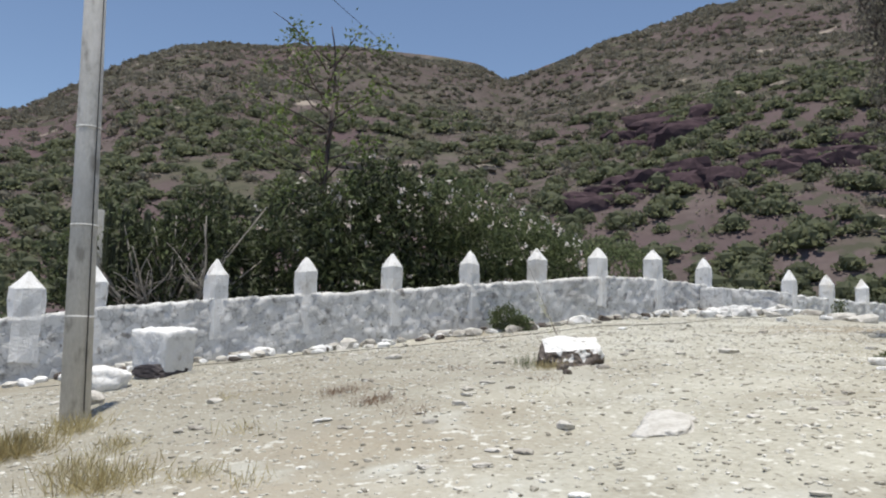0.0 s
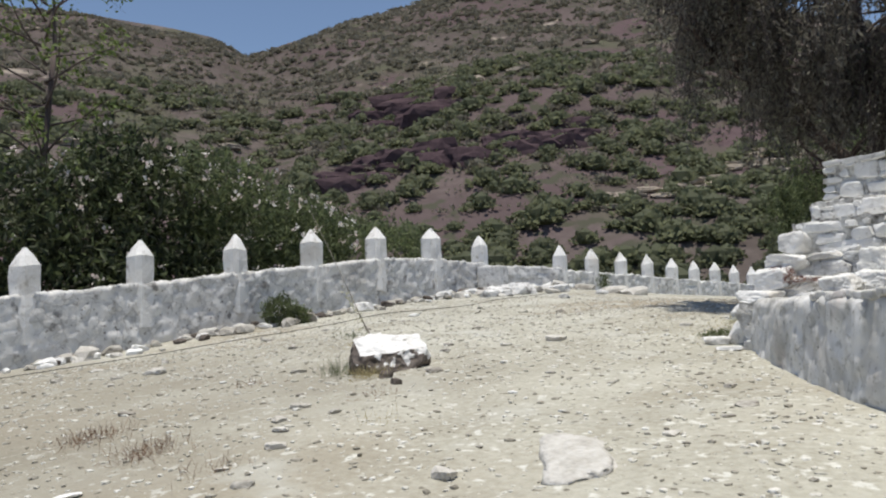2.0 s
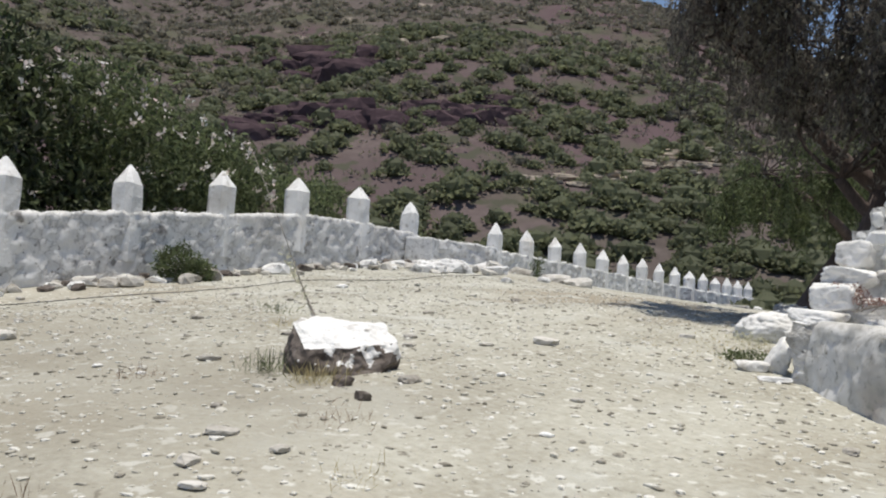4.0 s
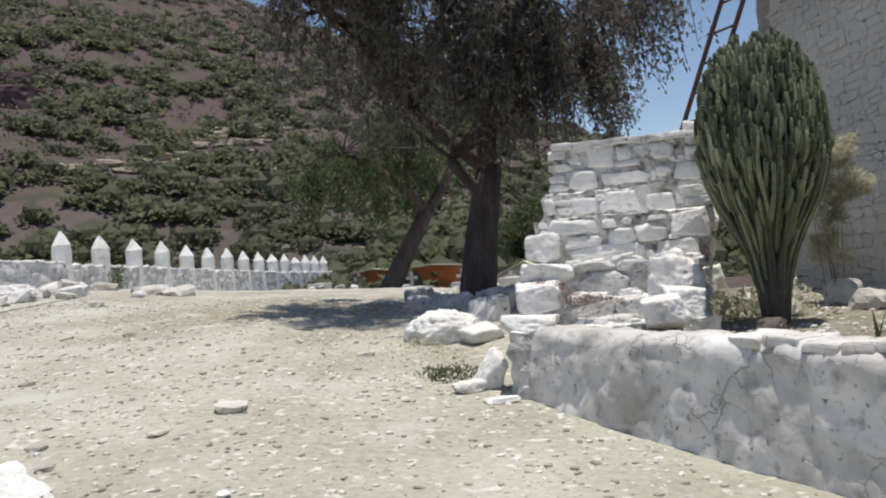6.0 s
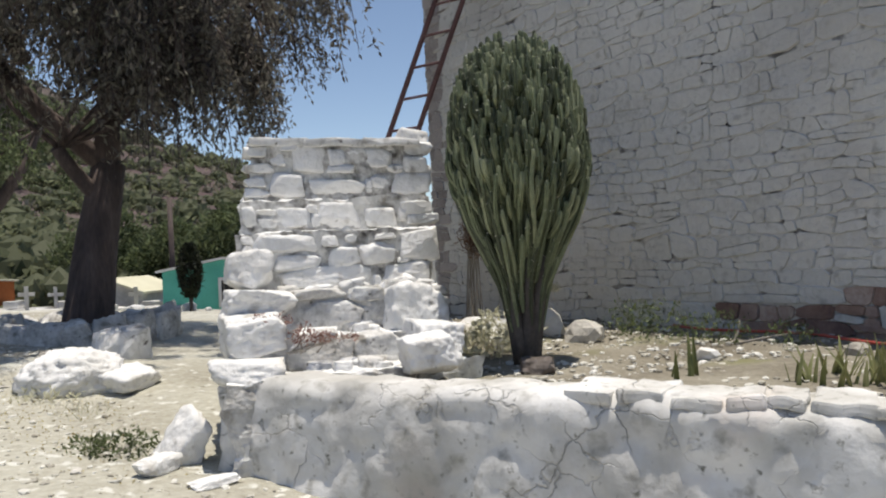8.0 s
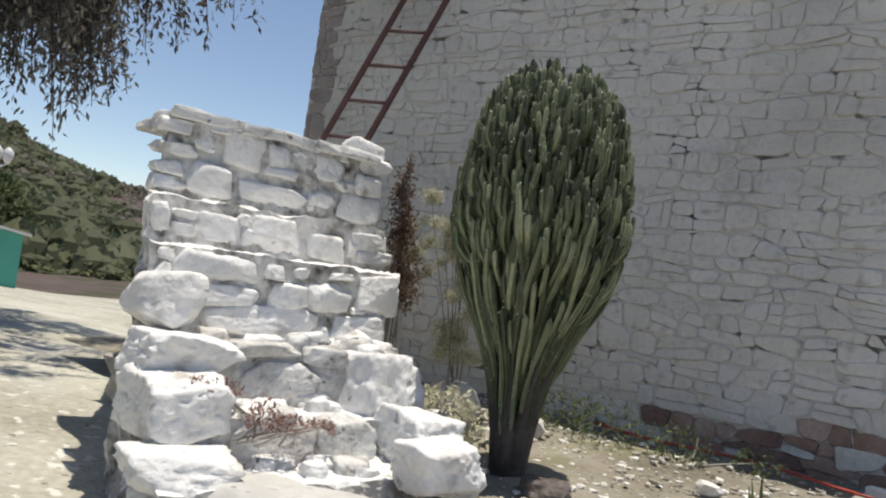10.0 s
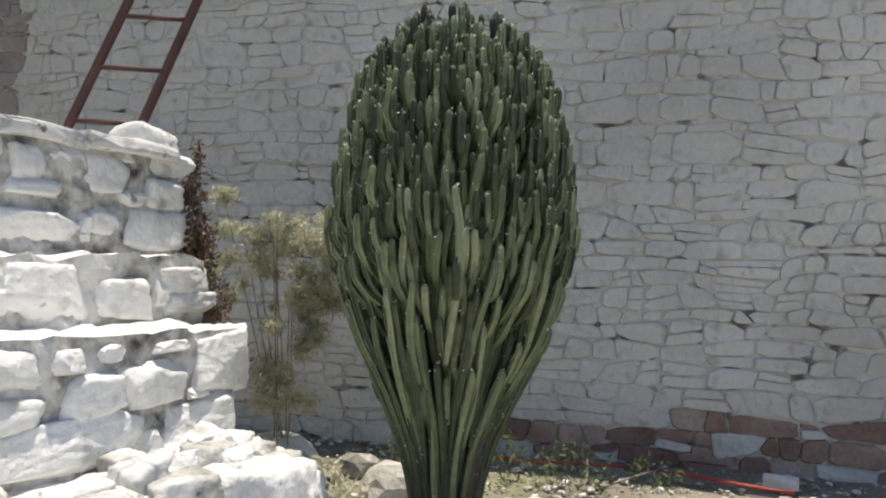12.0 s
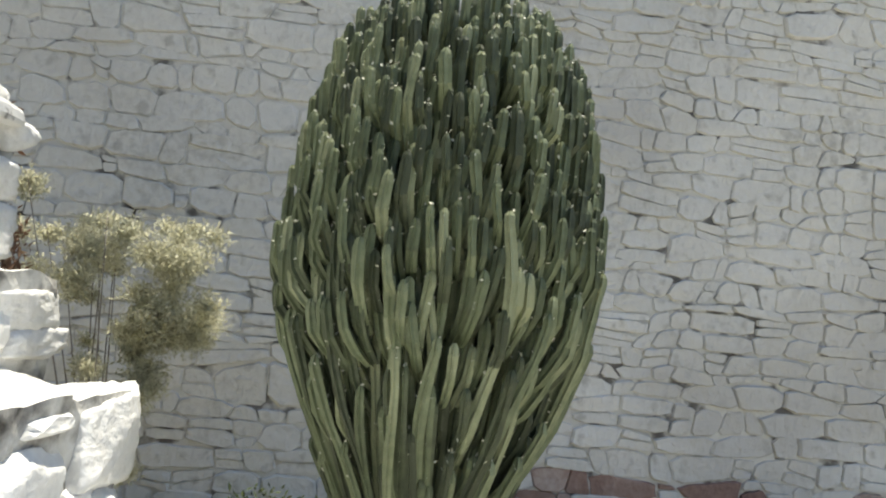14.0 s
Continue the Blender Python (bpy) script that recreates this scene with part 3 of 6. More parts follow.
def wall_stone(corners, gap, proud, k):
    """One flat-faced stone from its four (y, z) corners: corners knocked off, face slightly tilted, turned towards -x."""
    c = Vector((sum(p[0] for p in corners) / 4, sum(p[1] for p in corners) / 4))
    outer = []
    for a in range(4):
        p, q, o = Vector(corners[a]), Vector(corners[(a + 1) % 4]), Vector(corners[a - 1])
        cut = k.uniform(0.08, 0.27)
        outer.append(p.lerp(o, cut))
        outer.append(p.lerp(q, cut))
        bow = (p.lerp(q, k.uniform(0.4, 0.6)) - c) * (1 + k.uniform(-0.03, 0.02))
        outer.append(c + bow)
    ring = []
    for p in outer:
        d = p - c
        ring.append(d * max(0.3, 1 - gap / max(d.length, 0.02)))
    bm = bmesh.new()
    n = len(ring)
    tilt = (k.uniform(-0.04, 0.04), k.uniform(-0.05, 0.05))
    back = [bm.verts.new((0.03, p.x, p.y)) for p in ring]
    rim = [bm.verts.new((-proud * 0.45, p.x, p.y)) for p in ring]
    face = [bm.verts.new((-proud + p.x * tilt[0] + p.y * tilt[1] + k.uniform(-0.002, 0.002), p.x * 0.93, p.y * 0.9)) for p in ring]
    for r0, r1 in ((back, rim), (rim, face)):
        for a in range(n):
            b = (a + 1) % n
            bm.faces.new((r0[a], r0[b], r1[b], r1[a]))
    bm.faces.new(face)
    bmesh.ops.recalc_face_normals(bm, faces=bm.faces)
    return bm, c


def house_stones():
    """Wavering courses; the stones that the walk passes nearest are pieces of their own."""
    k = random.Random(11)
    rest_v, rest_f = [], []

    def bed(row, z, y):
        return z + 0.07 * noise.noise(Vector((y * 1.3, row * 3.7, 0))) + 0.055 * noise.noise(Vector((y * 3.6, row * 1.7, 5))) + 0.02 * noise.noise(Vector((y * 11, row * 2.3, 9)))

    z, row = 1.6, 0
    while z < HOUSE_TOP - 0.25:
        hgt = k.choice((0.085, 0.1, 0.12, 0.135, 0.15, 0.17))
        y, joint = 4.0 - k.random() * 0.3, None
        joint = (y, y)
        while y < HOUSE_LEFT - 0.02:
            w = k.choice((0.11, 0.15, 0.19, 0.23, 0.28, 0.36)) * (0.8 + hgt * 2)
            y2 = min(y + w, HOUSE_LEFT)
            nxt = (y2 + k.uniform(-0.045, 0.045), y2 + k.uniform(-0.045, 0.045)) if y2 < HOUSE_LEFT else (HOUSE_LEFT, HOUSE_LEFT)
            lo = [(joint[0], bed(row, z, joint[0])), (nxt[0], bed(row, z, nxt[0]))]
            hi = [(joint[1], bed(row + 1, z + hgt, joint[1])), (nxt[1], bed(row + 1, z + hgt, nxt[1]))]
            quads = [[lo[0], lo[1], hi[1], hi[0]]]
            if hgt > 0.11 and k.random() < 0.28:
                t0, t1 = k.uniform(0.35, 0.65), k.uniform(0.35, 0.65)
                m0 = tuple(Vector(lo[0]).lerp(Vector(hi[0]), t0))
                m1 = tuple(Vector(lo[1]).lerp(Vector(hi[1]), t1))
                quads = [[lo[0], lo[1], m1, m0], [m0, m1, hi[1], hi[0]]]
            if y2 - y > 0.06:
                for q in quads:
                    bm, mid = wall_stone(q, k.choice((0.001, 0.001, 0.002, 0.003, 0.005, 0.008)), k.uniform(0.01, 0.026), k)
                    edge = 2.15 + 0.04 * math.sin(mid.x * 3.1) - 0.1 * max(0.0, mid.x - 8.3) - 0.12 * max(0.0, min(1.0, 7.8 - mid.x))
                    bare = mid.y < edge and mid.x < 9.9 and k.random() < 0.9
                    quoin = mid.x > 13.98
                    if quoin or bare or (7.8 < mid.x < 9.9 and 2.3 < mid.y < 3.2):
                        ob = part("stone", bm, QUOIN if quoin else BARE if bare else HOUSE, house, "bare reddish-brown stone" if bare else "")
                        ob.location = (0.02, mid.x, mid.y)
                    else:
                        bm.verts.index_update()
                        o = len(rest_v)
                        rest_v.extend((v.co.x + 0.02, v.co.y + mid.x, v.co.z + mid.y) for v in bm.verts)
                        rest_f.extend(tuple(v.index + o for v in f.verts) for f in bm.faces)
                        bm.free()
            y, joint = y2, nxt
        z += hgt
        row += 1
    part_py("stonework", rest_v, rest_f, HOUSE, house, "whitewashed rubble stones laid in uneven courses")["kind"] = "stuff"


# ---- planter ----
PA, PB = Vector((-4.42, 10.14, 0)), Vector((-1.55, 4.5, 0))
PD = (PB - PA).normalized()
PN = Vector((PD.y, -PD.x, 0))           # points out of the planter, towards the yard
if PN.x > 0:
    PN = -PN
RIM = 1.87


def planter_wall():
    length = (PB - PA).length
    cols, rows = int(length / 0.045), 18
    verts, faces = [], []
    ring = [(0.0, k / rows) for k in range(rows)] + [(0.02, 0.96), (0.06, 1.0), (0.15, 1.005), (0.25, 1.0), (0.36, 1.0), (0.42, 0.95), (0.42, 0.5)]
    m = len(ring)
    for c in range(cols + 1):
        t = c / cols
        p = PA + PD * (length * t)
        low = 1.34 - 0.28 * min(1, t * length / 3.2) - 0.2
        top = RIM + 0.02 * noise.noise(p * 1.7) + 0.012 * noise.noise(p * 6)
        for s, h in ring:
            q = p - PN * s
            q.z = low + (top - low) * h
            cell = noise.voronoi(q * 3.1)[0]
            seam = min(1.0, (cell[1] - cell[0]) * 4)
            push = 0.026 * seam + 0.03 * noise.noise(q * 2.3) + 0.016 * noise.noise(q * 8) + 0.007 * noise.noise(q * 19) - 0.02
            if s < 0.05:
                q += PN * (push + 0.05 * (1 - h) * (h < 1))
            if h >= 0.96:
                q.z += 0.012 * noise.noise(q * 7) + 0.014 * seam
            if t < 0.04:
                q += PD * 0.05 * math.sin(h * 3)
            verts.append(q)
    for c in range(cols):
        for k in range(m - 1):
            faces.append((c * m + k, c * m + k + 1, (c + 1) * m + k + 1, (c + 1) * m + k))
    faces.append(tuple(range(m)))
    faces.append(tuple(cols * m + k for k in range(m)))
    ob = part_py("planter", verts, faces, PLANTER, None, "", True)
    bm = bmesh.new()
    bm.from_mesh(ob.data)
    bmesh.ops.recalc_face_normals(bm, faces=bm.faces)
    bm.to_mesh(ob.data)
    bm.free()
    return tagged(ob, "low whitewashed stone planter wall with cracked paint", "planter")


planter = planter_wall()
# cap stones along the rim
k = random.Random(5)
s = 2.15
while s < (PB - PA).length - 0.3:
    w, depth = k.uniform(0.13, 0.32), k.uniform(0.27, 0.4)
    bm = slab_bm(w * 0.95, depth, 0.055, s)
    ob = part("cap_stone", bm, PLANTER, planter)
    p = PA + PD * (s + w / 2) - PN * (depth / 2 + 0.015 + k.uniform(-0.015, 0.015))
    ob.matrix_basis = pose(p.x, p.y, RIM + k.uniform(-0.014, 0.008), k.uniform(-2.5, 2.5), k.uniform(-2.5, 2.5), math.degrees(math.atan2(PD.y, PD.x)) + k.uniform(-6, 6))
    s += w
# soil behind it
verts, faces, nx, ny = [], [], 40, 80
for iy in range(ny + 1):
    for ix in range(nx + 1):
        y = 4.4 + iy * (14.6 - 4.4) / ny
        x0 = -1.55 - (y - 4.5) * 0.5089 + 0.2 if y < 9.9 else max(-4.15, -4.15 + (y - 9.9) * 6) if y < 10.2 else -2.3
        x = x0 + (0.06 - x0) * ix / nx
        p = Vector((x, y, 0))
        verts.append((x, y, 1.77 + 0.04 * noise.noise(p * 1.5) + 0.02 * noise.noise(p * 6)))
for iy in range(ny):
    for ix in range(nx):
        a = iy * (nx + 1) + ix
        faces.append((a, a + 1, a + nx + 2, a + nx + 1))
tagged(part_py("planter_soil", verts, faces, SOIL, None, "", True), "dry stony soil with litter inside the planter", "soil", kind="structure")
bm = bmesh.new()
for (x0, y0), (x1, y1) in (((-1.55, 4.5), (-0.2, 4.5)),):
    box(bm, min(x0, x1) - 0.02, max(x0, x1) + 0.2, min(y0, y1), max(y0, y1) + 0.3, 0.9, 1.85, 0.04)
tagged(part("planter_return", bm, PLANTER), "whitewashed end walls of the raised bed", "wall", kind="structure")

# ---- stepped stone stair ----
stair = tagged(empty("stone_stair", (-4.05, 11.1, 1.85)), "whitewashed rubble stair of tall uneven steps", "stair")
SU, SV = Vector((0.973, -0.233, 0)), Vector((0.233, 0.973, 0))
TO_STAIR = Matrix.Translation((4.05, -11.1, -1.85))


def at_stair(u, v, z):
    return SU * u + SV * v + Vector((0, 0, z))


def stair_core(u0, u1, v0, v1, z0, z1, seed, sides=JOINTING):
    bm = bmesh.new()
    box(bm, u0, u1, v0, v1, z0, z1)
    bmesh.ops.subdivide_edges(bm, edges=bm.edges[:], cuts=32, use_grid_fill=True)
    for v in bm.verts:
        w = noise.noise(v.co * 3.7 + Vector((seed, 0, 0))) * 0.045 + noise.noise(v.co * 9) * 0.035 + noise.noise(v.co * 21) * 0.02
        d = Vector((v.co.x - (u0 + u1) / 2, v.co.y - (v0 + v1) / 2, 0)).normalized()
        v.co += d * w + Vector((0, 0, w * 0.6))
        v.co.x += 0.38 * (v.co.y - v0) * max(0.0, (u1 - v.co.x) / (u1 - u0))
        v.co = TO_STAIR @ at_stair(*v.co)
    bm.normal_update()
    # upward faces take WHITE, all others the darker sides material
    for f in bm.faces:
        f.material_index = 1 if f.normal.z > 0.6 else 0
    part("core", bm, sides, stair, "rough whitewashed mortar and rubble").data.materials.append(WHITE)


CORES = [(-6.22, -4.8, 10.17, 12.0, 1.0, 3.47), (-6.34, -4.85, 9.94, 10.4, 1.0, 3.02), (-6.42, -4.98, 9.6, 10.2, 1.0, 2.76),
         (-6.5, -5.0, 9.24, 9.8, 1.0, 2.33), (-6.55, -5.2, 8.94, 9.5, 1.0, 2.06), (-6.62, -5.05, 8.6, 9.2, 1.0, 1.88)]
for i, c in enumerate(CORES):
    stair_core(*c, i * 3.1, GRIMY_SHADED if i > 2 else JOINTING)

# stones of each step in centimetres: from, to along the step; bottom, top above 1.8 m
TOP_STONES = [(22, 42, 156, 165), (42, 64, 161, 166), (22, 44, 144, 152), (42, 54, 150, 159), (57, 86, 145, 167), (88, 102, 149, 164), (103, 113, 155, 163), (113, 140, 148, 164), (132, 147, 161, 168), (149, 174, 158, 170),
              (150, 172, 144, 157), (22, 38, 134, 141), (22, 40, 124, 133), (39, 69, 124, 144), (69, 117, 127, 140), (136, 151, 144, 151), (123, 137, 130, 143), (139, 171, 124, 142), (117, 123, 126, 140), (86, 113, 143, 152)]
SECOND_STONES = [(16, 26, 103, 118), (26, 42, 110, 115), (26, 42, 100, 108), (41, 67, 101, 117), (63, 73, 111, 118), (73, 105, 100, 119), (107, 136, 98, 117), (137, 168, 108, 120), (142, 169, 99, 108), (137, 143, 101, 117), (67, 74, 100, 111)]
THIRD_STONES = [(10, 19, 88, 95), (19, 63, 80, 95), (64, 81, 84, 92), (84, 93, 87, 93), (106, 124, 88, 93), (126, 158, 70, 96), (94, 123, 70, 87), (70, 96, 69, 84), (10, 18, 77, 87), (32, 67, 68, 80), (34, 103, 53, 70), (111, 154, 51, 71), (102, 111, 53, 63), (123, 133, 70, 75)]
FOURTH_STONES = [(42, 81, 27, 47), (82, 110, 28, 48), (32, 74, 49, 56), (74, 102, 45, 56), (107, 145, 44, 54)]
FIFTH_STONES = [(27, 66, 7, 28), (66, 105, 6, 26), (32, 61, 24, 31), (94, 110, -3, 7)]
count = 0


def stair_stone(u0, u1, z0, z1, v, depth, square=4.0, rough=0.07, paint=WHITE):
    global count
    count += 1
    w, h = (u1 - u0) * 1.04, (z1 - z0) * 1.06
    bm = boulder_bm((w, depth, h), count, square, rough * 1.15, 3 if w * h < 0.012 else 5 if w * h > 0.08 else 4, False)
    ob = part("stone", bm, paint, stair)
    c = TO_STAIR @ at_stair((u0 + u1) / 2, v + depth / 2, (z0 + z1) / 2)
    ob.matrix_basis = pose(*c, 0, 0, -13.5)
    return ob


for v, stones in ((10.14, TOP_STONES), (9.91, SECOND_STONES), (9.57, THIRD_STONES), (9.2, FOURTH_STONES), (8.9, FIFTH_STONES)):
    for a, b, c, d in stones:
        stair_stone(a / 100 - 6.48, b / 100 - 6.48, c / 100 + 1.8, d / 100 + 1.8, v, 0.16, paint=WHITE if v > 9.5 else GRIMY_SHADED)
# large stones that edge the steps
for u0, u1, z0, z1, v, depth in ((-6.5, -6.2, 2.38, 2.62, 9.36, 0.34), (-6.56, -6.12, 2.19, 2.38, 9.1, 0.4), (-6.62, -6.18, 1.96, 2.24, 8.86, 0.45), (-6.66, -6.24, 1.84, 1.98, 8.62, 0.4),
                                 (-5.5, -5.06, 1.9, 2.34, 9.0, 0.5), (-5.44, -5.08, 1.86, 2.14, 8.66, 0.4), (-5.6, -5.29, 1.84, 2.09, 8.3, 0.34)):
    stair_stone(u0, u1, z0, z1, v, depth, 3.6, 0.1)
# loose rubble bedded on the lower treads
k = random.Random(83)
for top, v0, v1, u0, u1 in ((2.33, 9.26, 9.5, -6.1, -5.15), (2.06, 8.96, 9.2, -6.1, -5.35), (1.88, 8.62, 8.9, -6.1, -5.5), (2.33, 9.28, 9.5, -5.5, -5.02), (2.2, 9.2, 9.5, -5.25, -5.0)):
    for i in range(7):
        w = k.uniform(0.07, 0.19)
        u, v = k.uniform(u0, u1), k.uniform(v0, v1)
        stair_stone(u - w / 2, u + w / 2, top - 0.03, top + w * k.uniform(0.25, 0.5), v, w * 0.8, 3.0, 0.1, k.choice((WHITE, WHITE_WORN, GRIMY_SHADED)))
# right flank: stones seen from beside
for i in range(26):
    k = random.Random(i + 300)
    v, z = 10.25 + (i % 5) * 0.34, 2.0 + (i // 5) * 0.28
    ob = stair_stone(-4.96, -4.7 + k.uniform(-0.05, 0.03), z, z + k.uniform(0.2, 0.28), v + k.uniform(-0.05, 0.05), k.uniform(0.24, 0.34), 3.6, 0.1)
# flat slabs on the top landing
for u0, u1, v, d in ((-6.2, -5.75, 10.12, 0.4), (-5.8, -5.3, 10.12, 0.45), (-5.32, -4.82, 10.1, 0.5), (-6.1, -5.4, 10.55, 0.6), (-5.4, -4.85, 10.6, 0.6)):
    z = 3.45 if u1 < -4.9 else 3.455
    ob = part("slab", slab_bm(u1 - u0, d, 0.06, u0 * 7), WHITE_WORN, stair, "weathered flat slab")
    ob.matrix_basis = pose(*(TO_STAIR @ at_stair((u0 + u1) / 2, v + d / 2, z + 0.03)), 0, 0, -13.5)

# ---- iron ladder ----
ladder = tagged(empty("ladder", (-2.22, 11.54, 3.5)), "rusty dark red iron ladder leaning on the house", "ladder")
LF, LD, LS = Vector((0, 0, 0)), Vector((0.348, -0.19, 1.0)), Vector((0.1, -0.27, 0)) * 0.5
for side in (-1, 1):
    tubes("rail", [([LF + LS * side * 1.15, LF + LS * side * 1.15 + LD * 5.8], [0.024, 0.024])], RUST, ladder, sides=8)
for i in range(18):
    c = LF + LD * (0.18 + 0.285 * i)
    tubes("rung", [([c - LS * 1.15, c + LS * 1.15], [0.013, 0.013])], RUST, ladder, sides=6)

# ---- branching cactus ----
CZ = [1.78, 2.0, 2.18, 2.34, 2.55, 2.75, 2.96, 3.17, 3.37, 3.56, 3.74, 3.9, 4.03]
CR = [0.1, 0.12, 0.145, 0.18, 0.265, 0.36, 0.43, 0.465, 0.455, 0.425, 0.385, 0.31, 0.16]


def cactus_stem(a, r_end, z_end, length, k, tuck=1.0):
    """One ribbed finger that leaves the clump, bends up and ends in a blunt tip; waisted here and there."""
    pts, rad = [], []
    z0 = max(2.02, z_end - length)
    steps = 8 if length > 0.3 else 5
    wob, sway = k.uniform(0, 6), k.uniform(0.02, 0.07)
    thick = k.uniform(0.0135, 0.0185)
    for i in range(steps + 1):
        z = z0 + (z_end - z0) * i / steps
        s = i / steps
        r = (min(r_end, mix_steps(z, CZ, CR) * (r_end / mix_steps(z_end, CZ, CR))) if z < 3.17 else r_end) * (tuck + (1 - tuck) * min(1.0, s * 1.7) ** 0.6)
        b = a + sway * math.sin(z * 7 + wob)
        pts.append((r * math.cos(b), r * math.sin(b), z - 1.78))
        rad.append(thick * (0.62 if i == 0 else 0.92 + 0.13 * math.sin(z * 17 + wob)) * (0.8 if z < 2.45 else 1.0))
    x, y, z = pts[-1]
    pts += [(x, y, z + 0.018), (x, y, z + 0.03)]
    rad += [thick * 0.8, thick * 0.35]
    return tube_data(pts, rad, 10, 0.4)


def spines_of(verts, sides, rng, keep):
    """Points along the rib crests of a stem, for its pale spines."""
    crest = [v for i, v in enumerate(verts) if (i % sides) % 2 == 0]
    return [v + (crest[min(i + 5, len(crest) - 1)] - v) * rng.random() for i, v in enumerate(crest) if rng.random() < keep]


def build_cactus():
    cactus = tagged(empty("cactus", (-2.38, 9.71, 1.76)), "tall green candelabra cactus with hundreds of upright stems", "cactus")
    k = random.Random(21)
    trunk = []
    for i in range(11):
        a = i * 2.4
        trunk.append(([(0.03 * math.cos(a), 0.03 * math.sin(a), -0.06), (0.075 * math.cos(a), 0.075 * math.sin(a), 0.25), (0.13 * math.cos(a), 0.13 * math.sin(a), 0.5), (0.22 * math.cos(a), 0.22 * math.sin(a), 0.75)], [0.06, 0.05, 0.034, 0.024]))
    for run in trunk:
        tubes("trunk", [run], CACTUS_BASE, cactus, "grey corky trunk", 8)
    thorns = []
    for i in range(300):
        f = (i + 0.5) / 300
        a = i * 2.39996 + k.uniform(-0.3, 0.3)
        zt = 2.5 + 1.49 * f ** 0.8 + k.uniform(-0.12, 0.07)
        if f > 0.9:
            zt += k.uniform(-0.05, 0.09)
        r_end = mix_steps(zt, CZ, CR) * k.uniform(0.94, 1.08)
        short = i % 12 and zt > 3.05
        v, fc = cactus_stem(a, r_end, zt, k.uniform(0.12, 0.24) if short else k.uniform(0.4, 0.75), k, (0.72 if zt > 3.4 else 0.84) if short else 0.92)
        thorns += spines_of(v, 10, k, 0.2)
        part_py("stem", v, fc, CACTUS, cactus)
    inner_v, inner_f = [], []
    for i in range(2680):
        if i < 2250:
            f = (i + 0.5) / 2250
            a, zt = i * 2.39996 + 1.1 + k.uniform(-0.2, 0.2), 2.5 + 1.49 * f ** 0.8 + k.uniform(-0.14, 0.06)
            if zt < 3.0 and i % 5:
                continue
            v, fc = cactus_stem(a, mix_steps(zt, CZ, CR) * k.uniform(0.78, 1.07), zt, k.uniform(0.11, 0.22), k, 0.7 if zt > 3.4 else 0.82)
            thorns += spines_of(v, 10, k, 0.08)
        else:
            a, f = i * 2.39996, math.sqrt((i - 2249.5) / 430) * 0.8
            zt = mix_steps(f, [0, 0.5, 0.8, 1], [3.97, 3.84, 3.62, 2.8]) + k.uniform(-0.25, 0.03)
            v, fc = cactus_stem(a, f * 0.45, zt, k.uniform(0.5, 1.3), k)
        o = len(inner_v)
        inner_v += v
        inner_f += [tuple(j + o for j in q) for q in fc]
    part_py("stem_mass", inner_v, inner_f, CACTUS_ISLAND, cactus, "crowded green ribbed stems")["kind"] = "stuff"
    # pale spines as small cards along the rib crests
    pts = np.array([p[:] for p in thorns])
    v, f = cards(pts, np.full(len(pts), 0.011), 0.9, 0.55, 5, (0, 0, 1))
    part_py("spine_mass", v, f, SPINE, cactus, "tiny pale spines on the ribs")["kind"] = "stuff"


build_cactus()

# ---- pepper tree in its stone ring ----


def limb(p, q, r0, r1, bend, k, steps=7):
    p, q = Vector(p), Vector(q)
    pts, rad = [], []
    side = Vector((k.uniform(-1, 1), k.uniform(-1, 1), k.uniform(-0.3, 0.6))) * bend
    for i in range(steps + 1):
        t = i / steps
        c = p.lerp(q, t) + side * math.sin(t * math.pi) + Vector((noise.noise(p + Vector((t * 3, 0, 0))), noise.noise(p + Vector((0, t * 3, 5))), 0)) * bend * 0.3
        pts.append(c)
        rad.append(r0 + (r1 - r0) * t)
    return pts, rad


